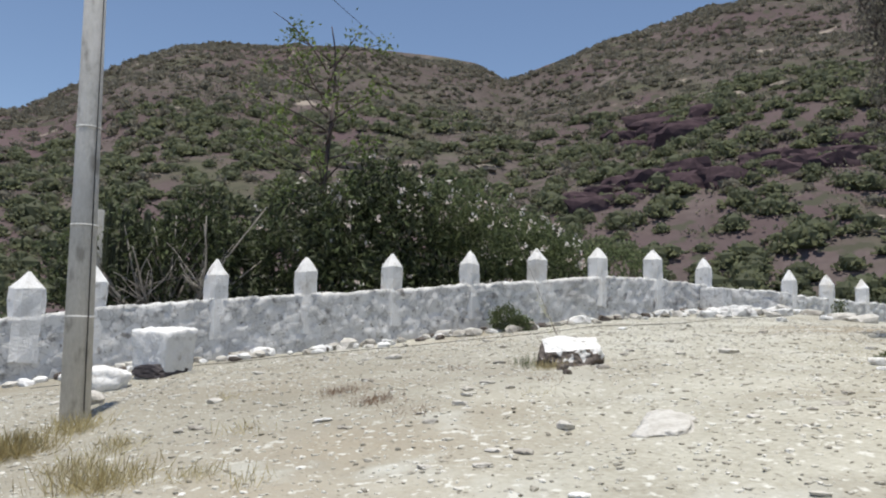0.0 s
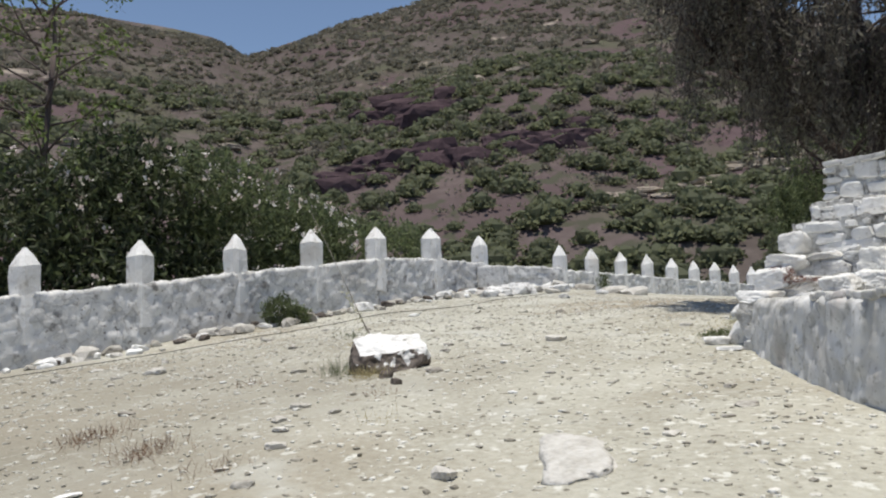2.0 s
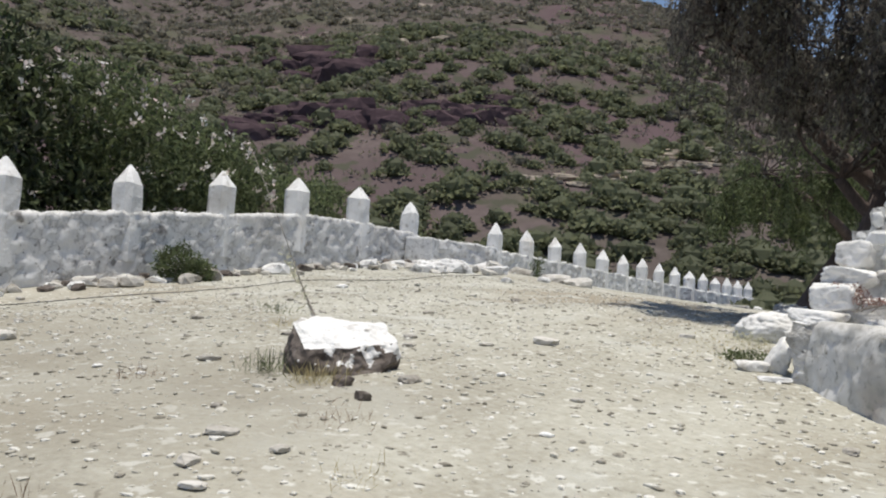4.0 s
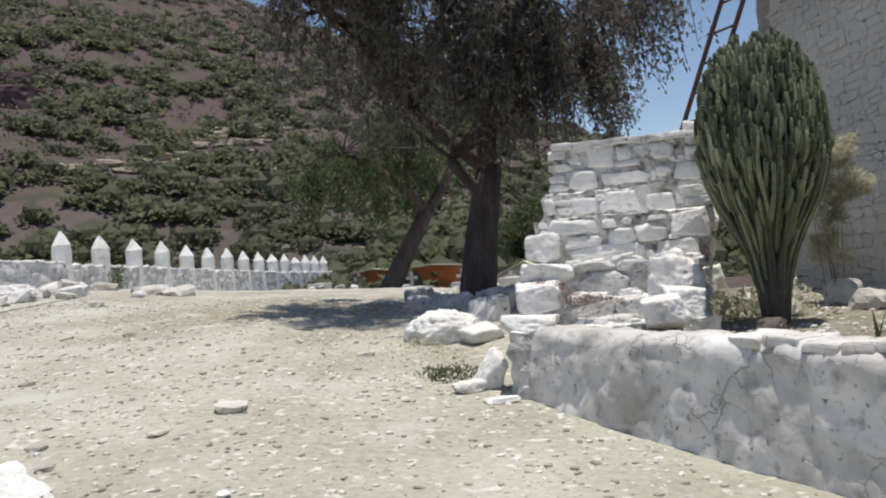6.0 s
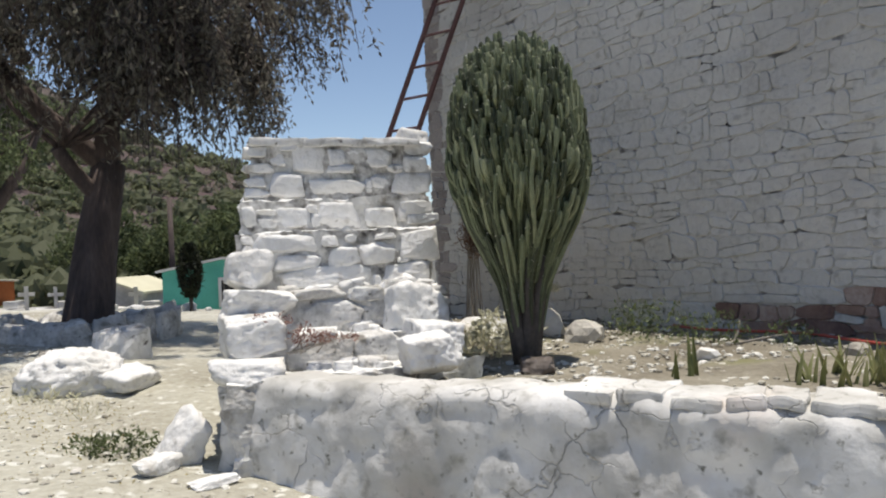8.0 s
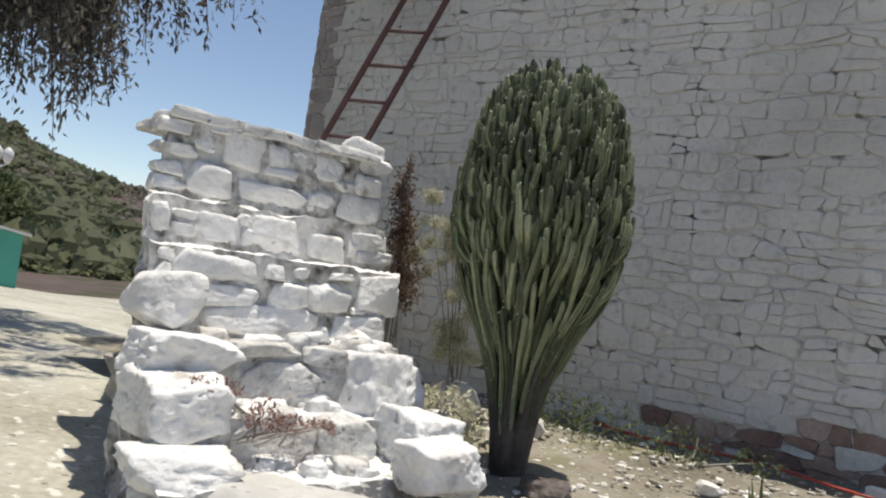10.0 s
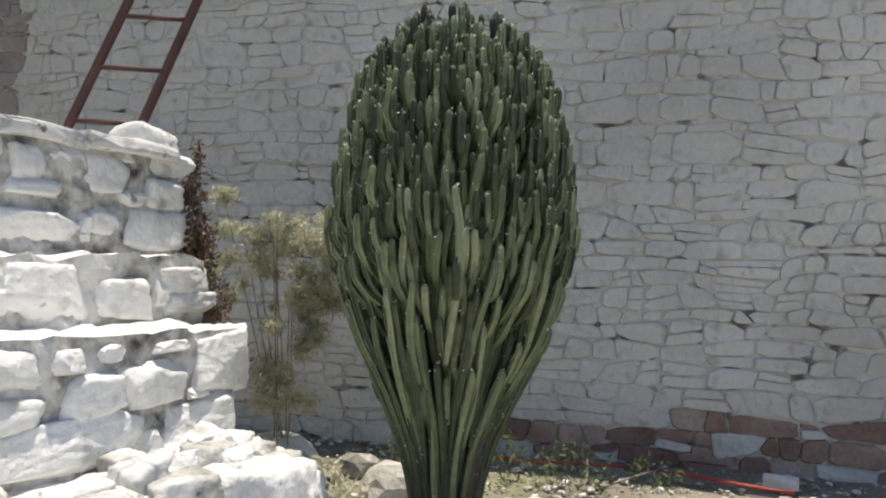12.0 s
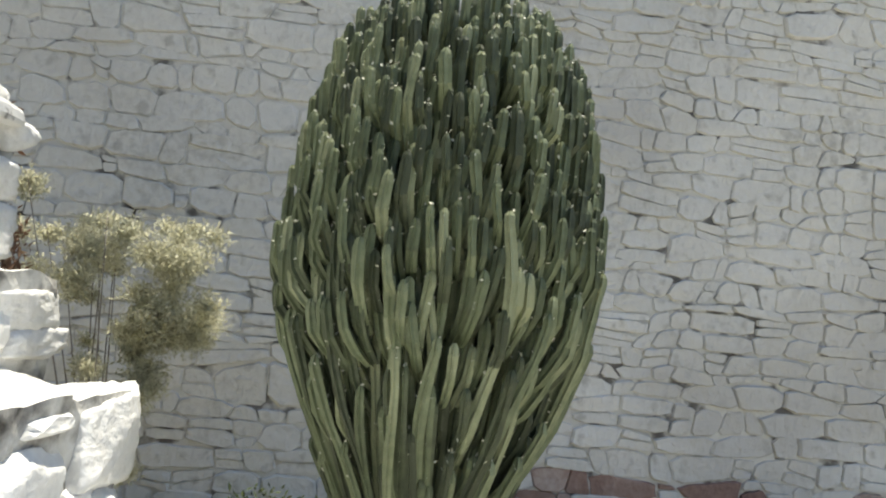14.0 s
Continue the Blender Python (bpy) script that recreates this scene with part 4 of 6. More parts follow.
def weeping_tree(name, base, forks, crowns, strands, leaf, droop, seed, label, leaf_mat, per=44, clumped=7):
    k = random.Random(seed)
    rng = np.random.default_rng(seed)
    tree = tagged(empty(name, base), label, "tree")
    runs = []
    for p, q, r0, r1, bend in forks:
        runs.append(limb(p, q, r0, r1, bend, k))
    tubes("trunk", runs[:1], BARK, tree, "dark furrowed bark", 12)
    for r in runs[1:]:
        tubes("limb", [r], BARK, tree, "", 8)
    ends = [Vector(f[1]) for f in forks[1:]]
    pts, twigs, clumps = [], [], []
    for i in range(len(crowns) * clumped):
        cx, cy, cz, rx, rz = crowns[i % len(crowns)]
        d = rng.normal(size=3)
        d /= np.linalg.norm(d)
        s = rng.random() ** 0.4
        clumps.append((np.array([cx + d[0] * rx * s, cy + d[1] * rx * s, cz + d[2] * rz * s]), d))
    for i in range(strands):
        c, d = clumps[int(rng.integers(len(clumps)))]
        p = c + rng.normal(size=3) * np.array([0.23, 0.23, 0.16])
        length = droop * (0.5 + rng.random()) * (1.2 if d[2] < 0 else 0.8)
        out = np.array([d[0], d[1], 0]) * 0.35
        line = []
        for j in range(6):
            t = j / 5
            line.append(p + out * t * length - np.array([0, 0, 1]) * length * t ** 1.5)
        if i % 3 == 0:
            twigs.append(([Vector(q) for q in line], [0.012, 0.01, 0.008, 0.007, 0.006, 0.004]))
        if i % 9 == 0:
            e = min(ends, key=lambda w: (w - Vector(p)).length)
            twigs.append(limb(e, p, 0.04, 0.014, 0.3, k, 5))
        t = rng.random(per)
        line = np.array(line)
        idx = np.minimum((t * 5).astype(int), 4)
        fr = (t * 5 - idx)[:, None]
        pts.append(line[idx] * (1 - fr) + line[idx + 1] * fr + rng.normal(size=(per, 3)) * 0.05)
    tubes("twiggery", twigs, BARK, tree, "", 4)["kind"] = "stuff"
    pts = np.concatenate(pts)
    v, f = cards(pts, np.full(len(pts), leaf), 0.7, 0.32, seed, (0, 0, -0.9))
    part_py("foliage", v, f, leaf_mat, tree, "feathery hanging foliage")["kind"] = "stuff"
    return tree


weeping_tree("pepper_tree", (-4.0, 16.5, 1.85),
             [((0, 0, -0.3), (0.42, 0.1, 2.1), 0.33, 0.21, 0.06), ((0.4, 0.1, 2.0), (1.0, -0.3, 4.9), 0.17, 0.08, 0.25), ((0.42, 0.1, 2.05), (-1.4, 0.4, 4.7), 0.14, 0.06, 0.35),
              ((0.55, 0.0, 2.8), (0.3, -1.2, 5.6), 0.12, 0.06, 0.3), ((0.3, 0.05, 1.6), (-0.25, -0.2, 2.25), 0.11, 0.08, 0.04), ((0.6, 0, 3.0), (2.6, 0.8, 4.8), 0.11, 0.05, 0.3), ((-0.5, 0.2, 3.4), (-2.0, -0.6, 4.6), 0.1, 0.05, 0.3)],
             # high crowns towards -y stay out of view, added to shade the ground
             [(1.3, -0.6, 4.9, 1.5, 1.1), (-1.2, 0.2, 5.0, 1.7, 1.2), (0.2, -1.0, 6.0, 1.9, 1.2), (2.3, 0.8, 4.6, 1.3, 1.0), (-1.6, -0.4, 5.2, 1.0, 0.9), (0.4, 1.6, 5.2, 1.8, 1.2), (-1.4, -1.4, 5.2, 1.1, 0.8), (1.0, -1.8, 4.6, 1.1, 0.9), (2.9, -0.4, 5.2, 1.1, 0.9), (-0.6, -2.8, 6.6, 1.5, 0.8), (-1.6, -2.2, 6.4, 1.2, 0.7), (1.4, -2.8, 6.6, 1.5, 0.8), (-1.0, -1.6, 6.8, 1.8, 0.8), (1.6, 0.2, 6.6, 1.8, 0.8), (-0.6, -1.6, 5.6, 1.2, 0.8), (-1.8, -0.8, 6.0, 1.2, 0.9), (-1.2, -1.2, 6.4, 1.3, 0.8), (1.2, -0.4, 3.8, 1.0, 0.5), (0.9, -0.8, 3.6, 0.8, 0.5), (1.9, 0.0, 3.7, 0.8, 0.4), (0.4, -1.0, 4.0, 1.0, 0.5), (-0.8, 0.0, 4.0, 0.9, 0.5)],
             1750, 0.1, 0.8, 7, "old pepper tree with drooping foliage in a whitewashed ring", LEAF_PEPPER, 54)
weeping_tree("leaning_tree", (-5.6, 27.5, 1.7),
             [((0, 0, -0.3), (1.6, 0.2, 2.5), 0.33, 0.22, 0.1), ((1.5, 0.2, 2.3), (2.8, 0.4, 4.6), 0.18, 0.08, 0.2), ((1.5, 0.2, 2.3), (-0.8, -0.4, 4.2), 0.16, 0.07, 0.3)],
             [(2.2, 0, 4.3, 2.2, 1.3), (-0.6, -0.3, 4.3, 1.9, 1.1), (0.9, 0.6, 5.6, 2.4, 1.3), (3.2, 0.4, 5.0, 1.9, 1.3), (-1.7, 0.5, 4.1, 1.3, 0.9), (0.6, -0.8, 3.9, 1.6, 1.0)],
             430, 0.15, 0.85, 9, "leaning green tree among the graves", LEAF_GREEN, 46)

ring = tagged(empty("tree_ring", (-4.0, 16.3, 1.55)), "broken whitewashed stone ring round the tree trunk", "tree ring")
for i in range(17):
    a = i * 2 * math.pi / 17
    k = random.Random(i + 70)
    bm = boulder_bm((0.44, 0.34, 0.54 + k.uniform(-0.1, 0.1)), i + 40, 4.0, 0.14, 4)
    # grey wash carries the tree's shade on these white stones
    ob = part("stone", bm, GRIMY_SHADED, ring)
    ob.matrix_basis = pose(0.95 * math.cos(a), 0.95 * math.sin(a), 0.2, 0, 0, math.degrees(a) + 90)
bm = bmesh.new()
bmesh.ops.create_cone(bm, cap_ends=True, segments=24, radius1=0.9, radius2=0.85, depth=0.3, matrix=Matrix.Translation((0, 0, 0.2)))
part("earth", bm, SOIL, ring, "dark earth")

# ---- single rocks ----


def rock(x, y, size, turn, seed, label, material=ROCK, square=3.2, rough=0.14, sink=0.2, tilt=(0, 0), cuts=3, name="rock"):
    bm = boulder_bm(size, seed, square, rough, cuts)
    ob = part(name, bm, material)
    ob.matrix_world = pose(x, y, land(x, y) + size[2] * (0.375 - sink), tilt[0], tilt[1], turn)
    return tagged(ob, label, "rock")


def split_boulder(x, y, turn):
    """A long split boulder: a sloping whitewashed top, broken dark sides and a bevelled end."""
    bm = bmesh.new()
    for p in ((-0.37, -0.03, 0.34), (-0.3, 0.24, 0.37), (0.28, 0.22, 0.36), (0.45, 0.05, 0.24), (0.16, -0.2, 0.19), (-0.16, -0.29, 0.16), (-0.43, 0.0, -0.05), (-0.31, -0.25, -0.05), (0.0, -0.32, -0.05), (0.36, -0.16, -0.05), (0.4, 0.16, -0.05), (0.0, 0.3, -0.05), (-0.38, 0.24, -0.05)):
        bm.verts.new(p)
    bmesh.ops.convex_hull(bm, input=bm.verts[:])
    for f in bm.faces:
        f.normal_update()
        # faces turned up are white, all others dark brown
        f.material_index = 1 if f.normal.z > 0.5 and f.calc_center_median().x > -0.3 else 0
    for i in range(4):
        bmesh.ops.subdivide_edges(bm, edges=bm.edges[:], cuts=1, use_grid_fill=True)
    bm.normal_update()
    for v in bm.verts:
        w = 0.03 * noise.noise(v.co * 5) + 0.022 * noise.noise(v.co * 11) + 0.012 * noise.noise(v.co * 24)
        v.co += v.normal * w * (1.0 if v.normal.z > 0.5 else 1.4)
    for f in bm.faces:
        c = f.calc_center_median()
        chip = noise.noise(c * 9) + 0.5 * noise.noise(c * 23)
        if f.material_index == 0 and c.z > 0.05 and c.x > -0.2 and chip > 0.28:
            f.material_index = 1
    ob = part("rock", bm, BROWNROCK)
    ob.data.materials.append(WHITE)
    ob.matrix_world = pose(x, y, land(x, y) - 0.01, 0, 0, turn)
    return tagged(ob, "white-topped boulder with dark sides lying on gravel", "rock")


split_boulder(-7.38, 7.4, 18)
for i, (x, y, w) in enumerate(((-7.0, 6.93, 0.13), (-6.66, 6.66, 0.1))):
    rock(x, y, (w, w * 0.8, w * 0.7), i * 50, i + 81, "small dark stone beside the boulder", BROWNROCK, 3.0, 0.16, 0.1)
rock(-4.2, 5.28, (0.95, 0.46, 0.12), -58, 8, "flat pale slab sunk in the gravel", PALE, 3.0, 0.2, 0.52, (2, 7), cuts=4)
rock(-12.95, 4.08, (0.74, 0.7, 0.92), 30, 23, "square-cut whitewashed block of stone", WHITE, 5.0, 0.08, 0.08, cuts=5, name="stone_block")
rock(-12.9, 4.0, (0.72, 0.66, 0.25), 30, 12, "low dark stone at the foot of the white block", DARKROCK, 3.5, 0.1, 0.1)
rock(-4.79, 12.5, (0.84, 0.6, 0.46), 10, 13, "rounded whitewashed boulder by the path", WHITE, 2.0, 0.2, 0.18, cuts=5)
rock(-4.42, 12.35, (0.5, 0.4, 0.22), 40, 17, "small whitewashed stone beside the boulder", WHITE, 2.6, 0.16, 0.1, cuts=4)
rock(-4.55, 10.32, (0.2, 0.26, 0.36), 12, 14, "whitewashed stone leaning on the planter's corner", WHITE, 3.4, 0.18, 0.05, (8, 20), 4)
rock(-4.75, 10.15, (0.3, 0.12, 0.12), 30, 16, "long white stone fragment on the ground", WHITE, 3.4, 0.14, 0.05)
rock(-4.55, 9.85, (0.26, 0.16, 0.05), 10, 18, "flat white chip on the ground", WHITE, 3.0, 0.14, 0.1)
rock(-2.3, 12.6, (1.3, 0.8, 0.8), 10, 31, "rubble heap behind the stair", ROCK)
rock(-12.35, 3.0, (0.8, 0.6, 0.42), 70, 41, "whitewashed lump of stone near the pole", WHITE, 2.8, 0.15, 0.1, cuts=4)
rock(-10.6, 2.4, (0.55, 0.3, 0.25), 20, 42, "grey stone by the pole", ROCK)
rock(-4.05, 14.0, (0.6, 0.5, 0.45), 10, 43, "weathered whitewashed stone lying beside the path", WHITE_WORN)
for i, (x, y, w) in enumerate(((-1.72, 11.1, 0.36), (-1.05, 11.05, 0.4), (-1.25, 10.3, 0.28), (-1.95, 10.5, 0.26), (-2.02, 10.9, 0.3), (-0.9, 10.6, 0.2), (-1.5, 8.9, 0.12), (-0.9, 8.2, 0.14))):
    p = Vector((x, y, 0))
    w *= 1.3
    bm = boulder_bm((w, w * 0.75, w * 0.6), i + 50, 2.8, 0.16, 2)
    ob = tagged(part("bed_stone", bm, ROCK if i % 3 else WHITE), "rough stone lying in the planter bed", "rock", "stones in the bed")
    ob.matrix_world = pose(p.x, p.y, 1.77 + w * 0.18, 0, 0, i * 50)
bm = boulder_bm((0.24, 0.18, 0.14), 77, 2.8, 0.2, 3)
ob = tagged(part("dark_stone", bm, BROWNROCK), "dark grey stone in the cactus's shade", "rock")
ob.matrix_world = pose(-2.6, 9.36, 1.81, 0, 0, -60)
bm = bmesh.new()
box(bm, -0.1, 0.1, -0.05, 0.05, -0.04, 0.03, 0.012)
ob = tagged(part("loose_brick", bm, WHITE), "loose white brick lying at the foot of the house", "brick")
ob.matrix_world = pose(-0.35, 8.15, 1.82, 0, 0, 80)

# rubble along the boundary wall
k = random.Random(31)
for i in range(230):
    s = k.uniform(0.6, 11.0)
    x, y = post_a(min(s, 10))
    x += 0.4 + abs(k.gauss(0, 0.42))
    y += k.uniform(-0.9, 0.9)
    w = k.uniform(0.12, 0.42) * (1.4 if k.random() < 0.15 else 0.85)
    bm = boulder_bm((w, w * k.uniform(0.5, 0.9), w * k.uniform(0.35, 0.65)), i + 100, 3.0, 0.18, 2)
    ob = tagged(part("rubble_stone", bm, WHITE if k.random() < 0.35 else BROWNROCK if k.random() < 0.25 else ROCK), "loose rubble stone at the foot of the boundary wall", "rock", "rubble along the wall")
    ob.matrix_world = pose(x, y, land(x, y) + w * 0.12, k.uniform(-12, 12), k.uniform(-12, 12), k.uniform(0, 360))
for i in range(48):
    x, y = -12.3 + k.gauss(0, 1.3), 19.6 + k.gauss(0, 1.0)
    w = k.uniform(0.25, 0.8)
    bm = boulder_bm((w, w * 0.7, w * 0.45), i + 220, 3.0, 0.18, 2)
    ob = tagged(part("crest_stone", bm, WHITE_WORN if i % 3 else ROCK), "pale half-buried rock on the crest of the yard", "rock", "rocks on the crest")
    ob.matrix_world = pose(x, y, land(x, y) + w * 0.06, k.uniform(-10, 10), k.uniform(-10, 10), k.uniform(0, 360))
# flat stones and chips strewn over the yard
k = random.Random(77)
for i in range(115):
    x, y = k.uniform(-12, -1.5), k.uniform(2.2, 15)
    if (Vector((x, y, 0)) - PA).dot(PN) < 0.25 and x > -4.6:
        continue
    w = k.uniform(0.06, 0.2) * (1.6 if k.random() < 0.1 else 1)
    bm = boulder_bm((w, w * k.uniform(0.5, 0.9), w * k.uniform(0.18, 0.45)), i + 400, 3.2, 0.2, 2)
    ob = tagged(part("loose_stone", bm, WHITE if k.random() < 0.15 else ROCK), "flat loose stone lying on the gravel", "rock", "loose stones in the yard")
    ob.matrix_world = pose(x, y, land(x, y) + w * 0.06, k.uniform(-6, 6), k.uniform(-6, 6), k.uniform(0, 360))

# gravel
rng = np.random.default_rng(3)
temps = [stone_template(i + 1, 1, 2.8, 0.25) for i in range(6)]
rows = []
while len(rows) < 26000:
    x, y = -13.5 + 13.5 * rng.random(), -0.5 + 19 * rng.random() ** 1.15
    if (Vector((x, y, 0)) - PA).dot(PN) < 0.1 and x > -4.6:
        continue
    w = 0.009 + 0.04 * rng.random() ** 3.4
    rows.append((x, y, land(x, y) + w * 0.08, w * (0.9 + rng.random()), w * (0.7 + 0.6 * rng.random()), w * (0.35 + 0.5 * rng.random()), rng.random() * 6.28))
v, f = join_meshes(temps, rows, rng)
tagged(part_py("gravel", v, f, PEBBLE), "pale loose gravel and pebbles over the yard", "gravel", kind="stuff")
rows = []
while len(rows) < 3600:
    x, y = -3.9 + 3.9 * rng.random(), 5 + 8.5 * rng.random()
    if (Vector((x, y, 0)) - PA).dot(PN) > -0.45 or (x < -1.9 and y > 10.0):
        continue
    w = 0.01 + 0.045 * rng.random() ** 4
    rows.append((x, y, 1.775 + w * 0.1, w * 1.3, w, w * 0.6, rng.random() * 6.28))
v, f = join_meshes(temps, rows, rng)
tagged(part_py("bed_gravel", v, f, PEBBLE), "stone chips and litter on the planter soil", "gravel", kind="stuff")

# ---- poles and cables ----
px, py = -9.46, 2.05
pole = tagged(empty("utility_pole", (px, py, land(px, py) - 0.1)), "tapered grey concrete utility pole", "pole")
tubes("shaft", [([(0, 0, 0), (-0.025, -0.058, 3), (-0.09, -0.17, 9.5)], [0.158, 0.13, 0.085])], CONCRETE, pole, sides=16)
tubes("conduit", [([(0.155, 0.05, 0.2), (0.105, -0.0, 3), (0.02, -0.08, 9)], [0.006, 0.006, 0.006])], CABLE, pole, "thin dark cable clipped to the shaft")
for z in (1.2, 2.2, 3.3):
    tubes("strap", [([(-0.008 * z, -0.019 * z, z), (-0.008 * z, -0.019 * z, z + 0.03)], [0.16 - z * 0.0085, 0.16 - z * 0.0085])], CONCRETE, pole, sides=16)
qx, qy = -17.0, 3.85
pole2 = tagged(empty("far_pole", (qx, qy, land(qx, qy) - 0.1)), "grey concrete post behind the boundary wall", "pole")
tubes("shaft", [([(0, 0, 0), (0.0, 0, 3.3)], [0.17, 0.15])], GREYPOST, pole2, sides=14)


def sagging(name, p, q, sag, r, material, label, steps=14):
    p, q = Vector(p), Vector(q)
    pts = [p.lerp(q, i / steps) - Vector((0, 0, 4 * sag * (i / steps) * (1 - i / steps))) for i in range(steps + 1)]
    return tagged(tubes(name, [(pts, [r] * len(pts))], material, sides=5), label, "cable")


sagging("overhead_wire", (-9.5, 1.96, 8.0), (-51, 33, 24.3), 0.3, 0.012, CABLE, "dark overhead wire against the sky")
# hose lying on the ground by the wall
pts = [Vector((-14.1 + 0.085 * i + 0.1 * math.sin(i * 0.7), 2.4 + 0.44 * i, 0)) for i in range(38)]
for p in pts:
    p.z = land(p.x, p.y) + 0.03
tagged(tubes("ground_cable", [(pts, [0.006] * len(pts))], CABLE, sides=6), "dark cable lying along the foot of the wall", "cable")
pts = [Vector((-0.25 - 0.1 * math.sin(i * 0.6) - 0.02 * i, 10.2 - 0.16 * i, 1.82)) for i in range(14)]
tagged(tubes("garden_hose", [(pts, [0.012] * len(pts))], HOSE, sides=6), "thin red hose along the foot of the house", "hose")
# dry stalk standing at the boulder
stalk = tagged(empty("dry_stalk", (-7.68, 7.66, land(-7.68, 7.66))), "tall bent dry weed stalk by the boulder", "plant")
tubes("stem", [([(0, 0, 0), (-0.14, -0.02, 0.35), (-0.4, -0.1, 0.95), (-0.78, -0.2, 1.75)], [0.008, 0.006, 0.004, 0.002]), ([(-0.02, 0.0, 0), (-0.1, 0.0, 0.3), (-0.28, -0.04, 0.62)], [0.01, 0.008, 0.004])], TWIG, stalk, sides=5)
rng = np.random.default_rng(14)
t = rng.random(60)[:, None]
v, f = cards(np.array([(-0.02, 0, 0.1)]) * (1 - t) + np.array([(-0.42, -0.1, 0.85)]) * t, np.full(60, 0.07), 0.8, 0.3, 15, (0, 0, 1))
part_py("leaves", v, f, LEAF_DRY, stalk)

# ---- shrubs ----


def shrub(name, base, lumps, leaves, size, material, label, seed, flowers=0, flower_size=0.09, stems=8, category="shrub", narrow=0.35, shell=0.55):
    """A bush of leaf cards on stems; lumps are (x, y, z, r, rz)."""
    rng = np.random.default_rng(seed)
    k = random.Random(seed)
    ob = tagged(empty(name, base), label, category)
    runs = []
    for i in range(stems):
        x, y, z, r, rz = lumps[i % len(lumps)]
        runs.append(limb((k.uniform(-0.1, 0.1), k.uniform(-0.1, 0.1), -0.05), (x + k.uniform(-r, r) * 0.6, y + k.uniform(-r, r) * 0.6, z + rz * k.uniform(0.1, 0.8)), (0.012 if size > 0.04 else 0.002) + size * 0.12, 0.002, 0.15 * r, k, 5))
    tubes("stem_tangle", runs, BARK if size > 0.1 else TWIG, ob, "", 5)["kind"] = "stuff"
    w = np.array([l[3] ** 2 for l in lumps])
    which = rng.choice(len(lumps), leaves, p=w / w.sum())
    d = rng.normal(size=(leaves, 3))
    d /= np.linalg.norm(d, axis=1)[:, None]
    L = np.array(lumps)[which]
    s = (shell + (1 - shell) * rng.random(leaves)) * (1 + 0.16 * np.sin(d[:, 0] * 7 + which) * np.cos(d[:, 2] * 6 + which * 2))
    pts = L[:, :3] + d * np.stack([L[:, 3], L[:, 3], L[:, 4]], 1) * s[:, None]
    pts = pts[pts[:, 2] > 0.01]
    v, f = cards(pts, np.full(len(pts), size), 1.0, narrow, seed, (0, 0, 0.6))
    part_py("foliage", v, f, material, ob)["kind"] = "stuff"
    if flowers:
        d = rng.normal(size=(flowers, 3))
        d[:, 2] = np.abs(d[:, 2]) * 0.9 - 0.15
        d /= np.linalg.norm(d, axis=1)[:, None]
        L = np.array(lumps)[rng.choice(len(lumps), flowers, p=w / w.sum())]
        c = L[:, :3] + d * np.stack([L[:, 3], L[:, 3], L[:, 4]], 1) * 1.04
        c = np.repeat(c, 7, 0) + rng.normal(size=(flowers * 7, 3)) * flower_size * 0.5
        v, f = cards(c, np.full(len(c), flower_size), 1.0, 0.8, seed + 1, (0, 0, 0.5))
        part_py("blossom", v, f, PETAL, ob, "white and pink blossom")["kind"] = "stuff"
    return ob


def below(x, y):
    return land(x, y) - 0.05


# behind the boundary wall
shrub("oleander", (-17.4, 10.2, below(-17.4, 10.2)), [(0, 0, 2.4, 1.6, 1.6), (0.2, -1.7, 2.3, 1.4, 1.5), (-0.2, 1.5, 2.6, 1.5, 1.9), (0.1, 0.6, 3.6, 1.1, 1.1), (0.3, -0.6, 1.2, 1.6, 1.2), (0.2, 1.6, 1.2, 1.6, 1.2)],
      15000, 0.2, LEAF_OLEANDER, "large dark oleander bush dotted with white blossom behind the wall", 51, 75, 0.09)
shrub("oleander", (-16.9, 13.7, below(-16.9, 13.7)), [(0, 0, 2.2, 1.5, 1.5), (0.2, 1.5, 2.1, 1.2, 1.2), (0.1, 2.5, 1.9, 1.0, 1.3), (0.1, -0.9, 2.9, 1.2, 1.2), (0, 0.8, 1.0, 1.5, 1.1)],
      11000, 0.17, LEAF_GREEN, "green oleander bush with pink and white blossom by the wall", 52, 120, 0.09)
shrub("hedge_bush", (-17.6, 5.9, below(-17.6, 5.9)), [(0, 0, 1.8, 1.5, 1.5), (0, 1.3, 1.6, 1.1, 1.2), (-0.3, -1.6, 1.8, 1.4, 1.7), (0.2, 0.4, 2.8, 1.0, 1.0)],
      9000, 0.16, LEAF_OLEANDER, "dark thorny bush behind the boundary wall", 53)
shrub("hedge_bush", (-17.5, 17.8, below(-17.5, 17.8)), [(0, 0, 1.6, 1.3, 1.2), (0.3, 2.0, 1.6, 1.3, 1.1), (0.3, -1.6, 1.5, 1.2, 1.0)], 6000, 0.15, LEAF_GREEN, "green bush showing over the boundary wall", 54)
shrub("wall_weed", (-14.0, 12.15, below(-14.0, 12.15)), [(0, 0, 0.3, 0.4, 0.36), (0.2, 0.3, 0.22, 0.26, 0.24)], 2600, 0.08, LEAF_GREEN, "low olive weed at the foot of the wall", 55)
shrub("wall_weed", (-12.0, 23.2, below(-12.0, 23.2)), [(0, 0, 0.3, 0.36, 0.36)], 900, 0.08, LEAF_GREEN, "small green bush against the boundary wall", 56)
